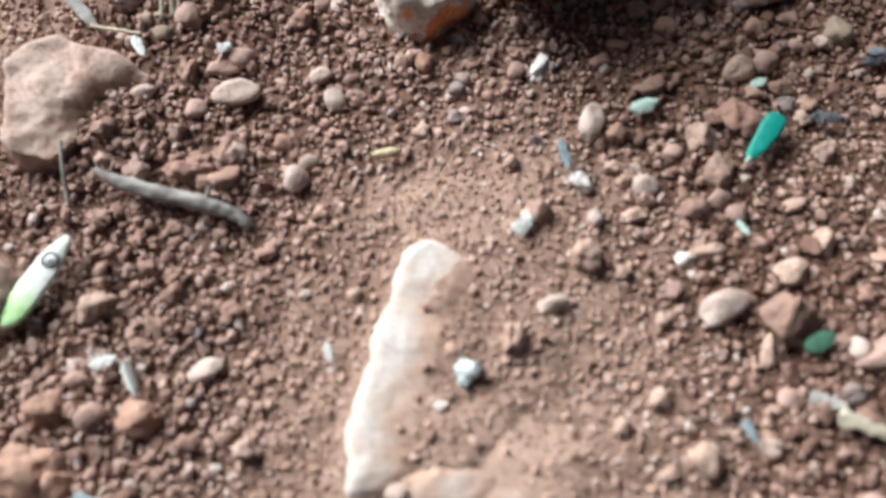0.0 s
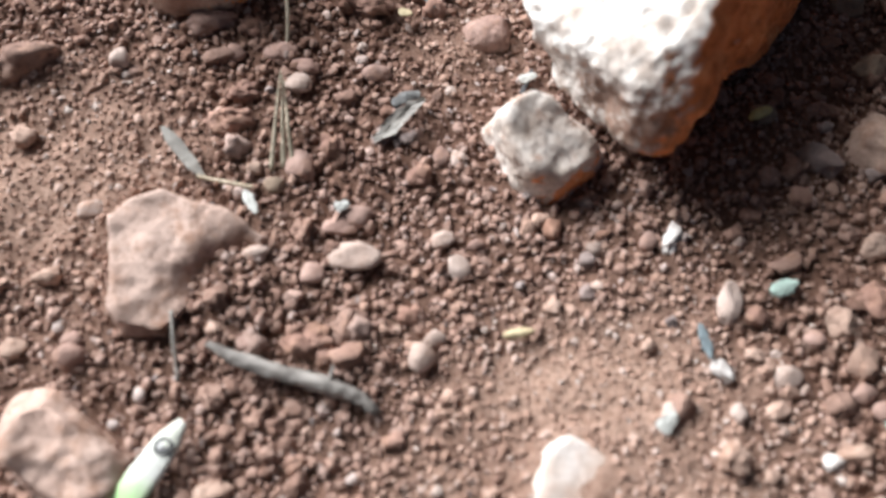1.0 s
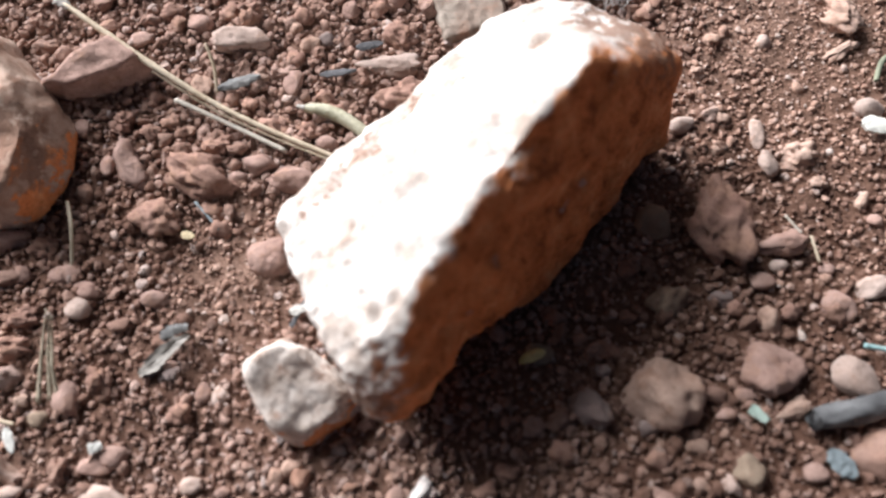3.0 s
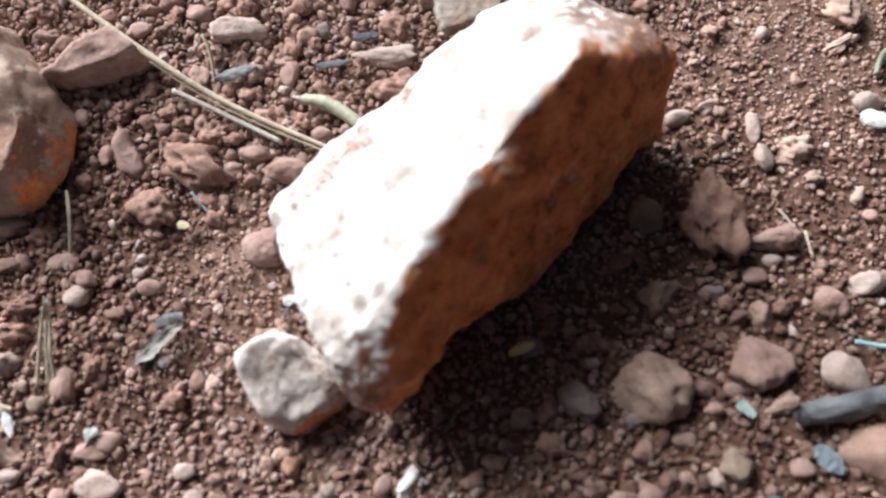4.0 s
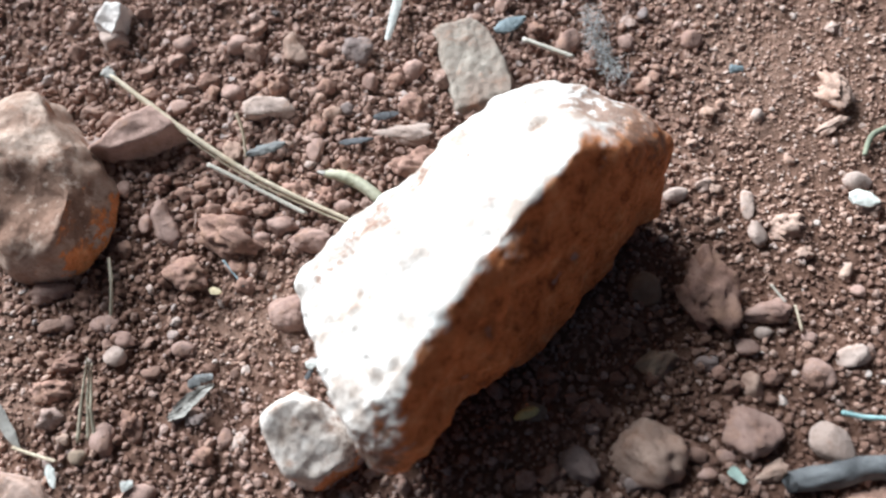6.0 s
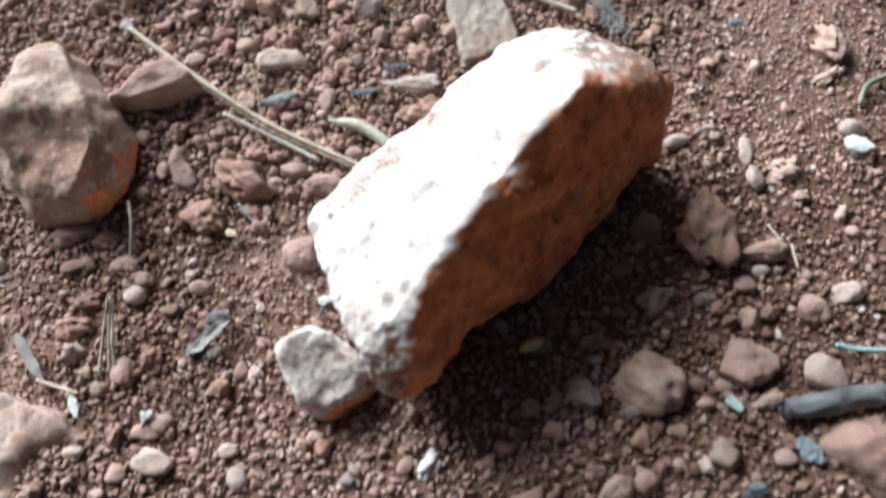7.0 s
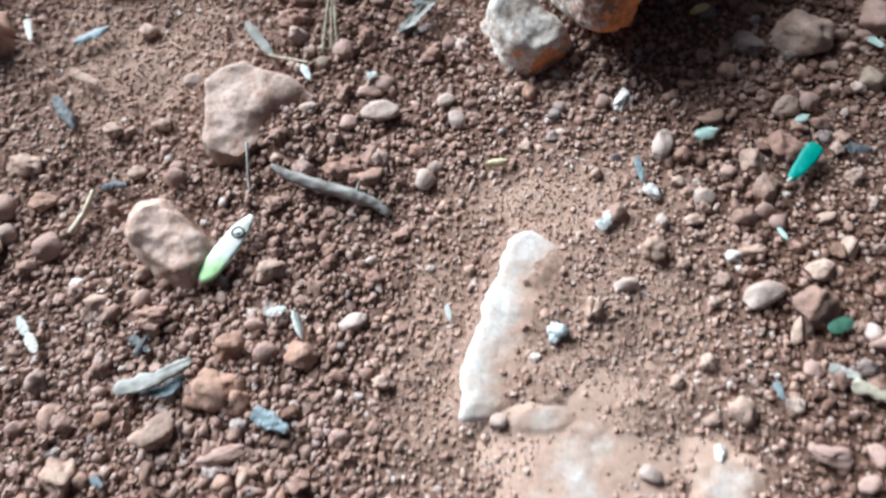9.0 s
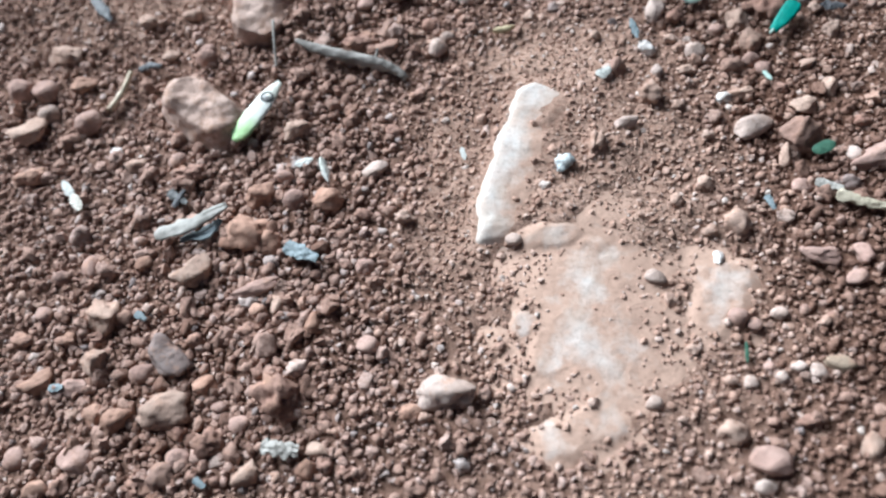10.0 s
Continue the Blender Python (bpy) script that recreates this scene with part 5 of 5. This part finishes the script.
flake("bark_strip", [(13.2, 136.0), (9.6, 119.6)], 3.0, [5.5, 3.0], CHALK, "narrow pale bluish strip among clods", "strip", FLAKE, 0.4, 0.1, 0.08)
flake("bark_flake", [(41.0, 123.3), (50.1, 128.2)], 4.2, 3.0, LEAF_BLUE, "grey-blue flake behind the stone slab", "flake", TAPER, 0.5, 0.1, 0.2)
rnd = random.Random(8)
fluff_v, fluff_f = [], []
for _ in range(260):
    q = rnd.random()
    x, y = 69.5 + 7.5 * q * q + rnd.gauss(0, 1.6), 131 - 24 * q + rnd.gauss(0, 1.5)
    a, n = rnd.uniform(0, 6.283), rnd.uniform(2.0, 5.5)
    bend = rnd.uniform(-1.2, 1.2)
    line = [(x + n * k / 4 * math.cos(a + bend * k / 4), y + n * k / 4 * math.sin(a + bend * k / 4)) for k in range(-2, 3)]
    up = rnd.uniform(1.8, 4.2)
    v, f = tube(lie(line, [up, up + rnd.uniform(-0.5, 0.8), up + rnd.uniform(0, 1.2), up + rnd.uniform(-0.5, 0.8), up]), [0.00007] * 5, 3, 1)
    fluff_f += [tuple(i + len(fluff_v) for i in face) for face in f]
    fluff_v += v
put("fluff", fluff_v, fluff_f, ASH, "patch of ash-grey fluff clinging to soil behind the rock", "fluff")
flake("seed_husk", [(-64.0, -79.6), (-62.0, -86.2)], 2.2, [6.5, 4.0], LEAF_PALE, "white pointed seed husk standing on an orange stone", "husk", TAPER, 0.3, 0.3, 0.1)
flake("white_chip", [(-72.4, -79.3), (-67.0, -77.7)], 2.3, 3.0, CHALK, "small white chip on crumbly soil", "chip", TAPER)
flake("white_chip", [(-24.5, -78.2), (-23.6, -82.4)], 1.5, 2.0, CHALK, "tiny white sliver on trodden earth", "chip", TAPER)
flake("seed_husk", [(-14.0, -37.8), (-7.3, -37.0)], 2.2, 2.4, YELLOW, "yellowish seed husk on trodden earth", "husk", TAPER, 0.5, 0.3, 0.15)
flake("bark_flake", [(-76, -158.0), (-66.4, -159.7)], 4.4, 3.4, LEAF_GREY, "dull grey crumpled flake among stones", "flake", FLAKE, 0.5, 0.1, 0.5)
flake("bark_flake", [(-136.4, -140.4), (-132.4, -140.0)], 2.2, 3.0, LEAF_BLUE, "small pale blue-grey flake among stones", "flake")
flake("bark_flake", [(-114.9, -120.7), (-111.6, -122.7)], 2.0, 2.6, LEAF_BLUE, "tiny blue-grey flake among pebbles", "flake")
flake("grass_sprig", [(41.8, -138.3), (41.4, -143.4)], 0.9, [2.2, 1.4], LEAF_DARK, "tiny green grass blade on dark gravelly soil", "grass", TAPER, 0.2, 0.1, 0.1)
flake("bark_flake", [(54.0, -99.3), (55.3, -103.5)], 1.8, 2.8, LEAF_BLUE, "tiny blue-grey flake on dark gravelly soil", "flake")
flake("bark_flake", [(15.0, -58.5), (18.9, -55.1)], 3.2, 2.0, CHALK, "thin pale greyish flake among crumbs", "flake")
flake("dead_leaf", [(-125.2, -40.0), (-121.5, -38.6), (-117.7, -39.5)], 2.4, 2.6, LEAF_INK, "dark curled dead leaf on crumbly soil", "leaf", FLAKE, 0.35, 0.12, 0.35)
flake("leaf_scrap", [(-110.2, -84.2), (-103.8, -88.4)], 2.6, 2.4, LEAF_SOOT, "sooty leaf scrap on crumbly soil", "leaf scrap", FLAKE, 0.35, 0.12, 0.4)
flake("leaf_scrap", [(-107.8, -89.5), (-105.0, -84.1)], 2.0, 2.8, LEAF_INK, "blackened leaf scrap on crumbly soil", "leaf scrap", FLAKE, 0.35, 0.12, 0.4)
flake("bark_flake", [(-92.9, -165.1), (-89.9, -167.2)], 1.9, 2.6, LEAF_BLUE, "tiny bluish flake among pebbles", "flake")

# ---- the ground: one sheet, fine near the stones and wide to the horizon ----
def axis(lo, hi, step):
    inner = list(np.arange(lo, hi + step / 2, step))
    far, d = [], step
    x = 0.0
    while x < 400:
        d *= 1.5
        x += d
        far.append(x)
    return np.array([lo - q for q in far[::-1]] + inner + [hi + q for q in far])


def relief(x, y):
    """Lumps and crumbs of the ground's own surface, in metres."""
    z = 0.0011 * noise.noise((x * 90, y * 90, 0.5)) + 0.0006 * noise.noise((x * 260, y * 260, 4.5))
    loose = 1 - 0.75 * max(0.0, dustiness(x, y))
    z += loose * 0.0012 * (0.55 - min(1.0, noise.voronoi((x * 330, y * 330, 1.1))[0][0]))
    return z + (0.4 + 0.6 * loose) * 0.0006 * (0.5 - min(1.0, noise.voronoi((x * 760, y * 760, 3.1))[0][0]))


def settled(near_value, far_value, x, y):
    """A share of the near ground, from 0 to 1, evened out towards the distance."""
    if max(abs(x), abs(y)) > 0.5:
        return far_value
    k = math.exp(-((x * x + y * y) / 0.045) ** 2)
    return min(1.0, max(0.0, near_value(x, y))) * k + far_value * (1 - k)


gx, gy = axis(-0.185, 0.17, 0.0011), axis(-0.20, 0.155, 0.0011)
verts = []
for y in gy:
    for x in gx:
        near = abs(x) < 0.3 and abs(y) < 0.3
        verts.append((x, y, (soil_height(x, y) + relief(x, y) if near else 0.0) - 0.0002))
nx = len(gx)
idx = np.arange(len(gx) * len(gy)).reshape(len(gy), nx)
faces = np.stack([idx[:-1, :-1], idx[:-1, 1:], idx[1:, 1:], idx[1:, :-1]], axis=-1).reshape(-1, 4)
ground = new("ground", mesh_of("ground", verts, faces.tolist(), SOIL))
dust = ground.data.attributes.new("dust", "FLOAT", "POINT")
dust.data.foreach_set("value", [settled(dustiness, 0.5, x, y) for y in gy for x in gx])
dark_share = ground.data.attributes.new("humus_shade", "FLOAT", "POINT")
dark_share.data.foreach_set("value", [settled(humus_shade, 0.1, x, y) for y in gy for x in gx])
tagged(ground, "bare dry red earth, crumbly and trodden in places", "ground", "", "structure")

# ---- crumbs of earth ----
def bed(x, y):
    """Height of what the crumbs lie on, and how bare of earth it is."""
    z, bare_ = soil_height(x, y) + relief(x, y), 0.0
    if -0.034 < x < 0.057 and -0.173 < y < -0.051:
        top = buried_top(x / MM, y / MM)
        if top > -0.3:
            bare_ = bareness(x / MM, y / MM)
        z = max(z, soil_height(x, y) + top * MM)
    return z, bare_


def crumb_shapes(level, count, seed):
    """Lumpy broken crumbs of unit size."""
    rng = np.random.default_rng(seed)
    base, _ = BALLS[level]
    shapes = []
    for k in range(count):
        p = base * 1.0
        for d in rng.normal(0, 1, (6, 3)):
            d = d / np.linalg.norm(d)
            p = p - np.maximum(p @ d - rng.uniform(0.42, 0.8), 0)[:, None] * d * 0.9
        swell = [0.34 * noise.noise(Vector(q) * 1.3 + Vector((k * 3.1, seed, 0))) + (0.16 + 0.06 * level) * noise.noise(Vector(q) * 3.1 + Vector((k, seed, 7))) for q in base]
        p = p * (1 + np.array(swell))[:, None] * rng.uniform(0.72, 1.12, 3)
        q, _ = np.linalg.qr(rng.normal(0, 1, (3, 3)))
        q[:, 0] *= np.linalg.det(q)
        shapes.append(p @ q.T)
    return shapes


def crumbs(name, cell, small, large, level, seed, chance, label, power=1.0, mat_=None, lift=0.06):
    """Crumbs scattered on a shaken grid and half sunk, joined into one sheet of loose earth."""
    rng = np.random.default_rng(seed)
    shapes, bf = crumb_shapes(level, 24, seed), BALLS[level][1]
    vs, fs, dark, n = [], [], [], 0
    for y in np.arange(-0.19, 0.15, cell):
        left = -0.178 if y < -0.06 else -0.192 if y < 0.035 else -0.135
        right = 0.12 if y < -0.06 else 0.155
        for x in np.arange(left, right, cell):
            px, py = x + rng.uniform(-0.5, 0.5) * cell, y + rng.uniform(-0.5, 0.5) * cell
            a, b, turn, pick, kind, sunk = rng.random(6)
            dust = max(0.0, dustiness(px, py))
            if a > chance(px, py):
                continue
            z, bare_ = bed(px, py)
            if a > 1.0 - 1.9 * bare_:
                continue
            size = (small + (large - small) * b ** power) * (1 - 0.25 * dust) * (0.86 + 0.24 * coarseness(px, py))
            c, w = math.cos(turn * 6.283), math.sin(turn * 6.283)
            p = shapes[int(kind * 24)] * (0.52 * size, 0.52 * size, 0.46 * size)
            z += size * (lift - 0.2 * dust + 0.24 * (sunk - 0.5))
            vs.append(p @ np.array(((c, w, 0), (-w, c, 0), (0, 0, 1))) + (px, py, z))
            fs.append(bf + n)
            dark.append(2 if pick < 1.5 * dust or bare_ > 0.2 else 1 if pick > 1 - humus_shade(px, py) else 0)
            n += len(p)
    v, f = np.concatenate(vs), np.concatenate(fs)
    me = bpy.data.meshes.new(name)
    me.vertices.add(len(v))
    me.vertices.foreach_set("co", v.ravel())
    me.loops.add(f.size)
    me.loops.foreach_set("vertex_index", f.ravel().astype(np.int32))
    me.polygons.add(len(f))
    me.polygons.foreach_set("loop_start", np.arange(0, f.size, 3, dtype=np.int32))
    me.polygons.foreach_set("use_smooth", np.repeat(rng.random(len(fs)) < (0.7 if level > 1 else 0.0), len(bf)))
    me.update(calc_edges=True)
    me.materials.append(mat_ or CRUMBS)
    me.materials.append(HUMUS_SHADE)
    me.materials.append(DUST)
    me.polygons.foreach_set("material_index", np.repeat(np.array(dark, dtype=np.int32), len(bf)))
    return tagged(new(name, me), label, "soil", "", "stuff")


crumbs("large_crumbs", 0.0060, 0.0046, 0.0072, 3, 10, lambda x, y: 0.02 + 0.3 * coarseness(x, y), "large broken crumbs of dry red earth", 1.6)
crumbs("coarse_crumbs", 0.0044, 0.0030, 0.0048, 2, 11, lambda x, y: 0.1 + 0.6 * coarseness(x, y), "loose broken crumbs of dry red earth", 1.5)
crumbs("soil_crumbs", 0.0022, 0.0017, 0.0034, 2, 12, lambda x, y: 0.78 + 0.3 * coarseness(x, y) - 0.12 * max(0, dustiness(x, y)), "small loose crumbs of red earth", 1.6)
crumbs("fine_crumbs", 0.00148, 0.0010, 0.0021, 1, 13, lambda x, y: 0.64 + 0.3 * max(0, dustiness(x, y)), "fine grit of red earth", 1.3, GRIT, 0.1)
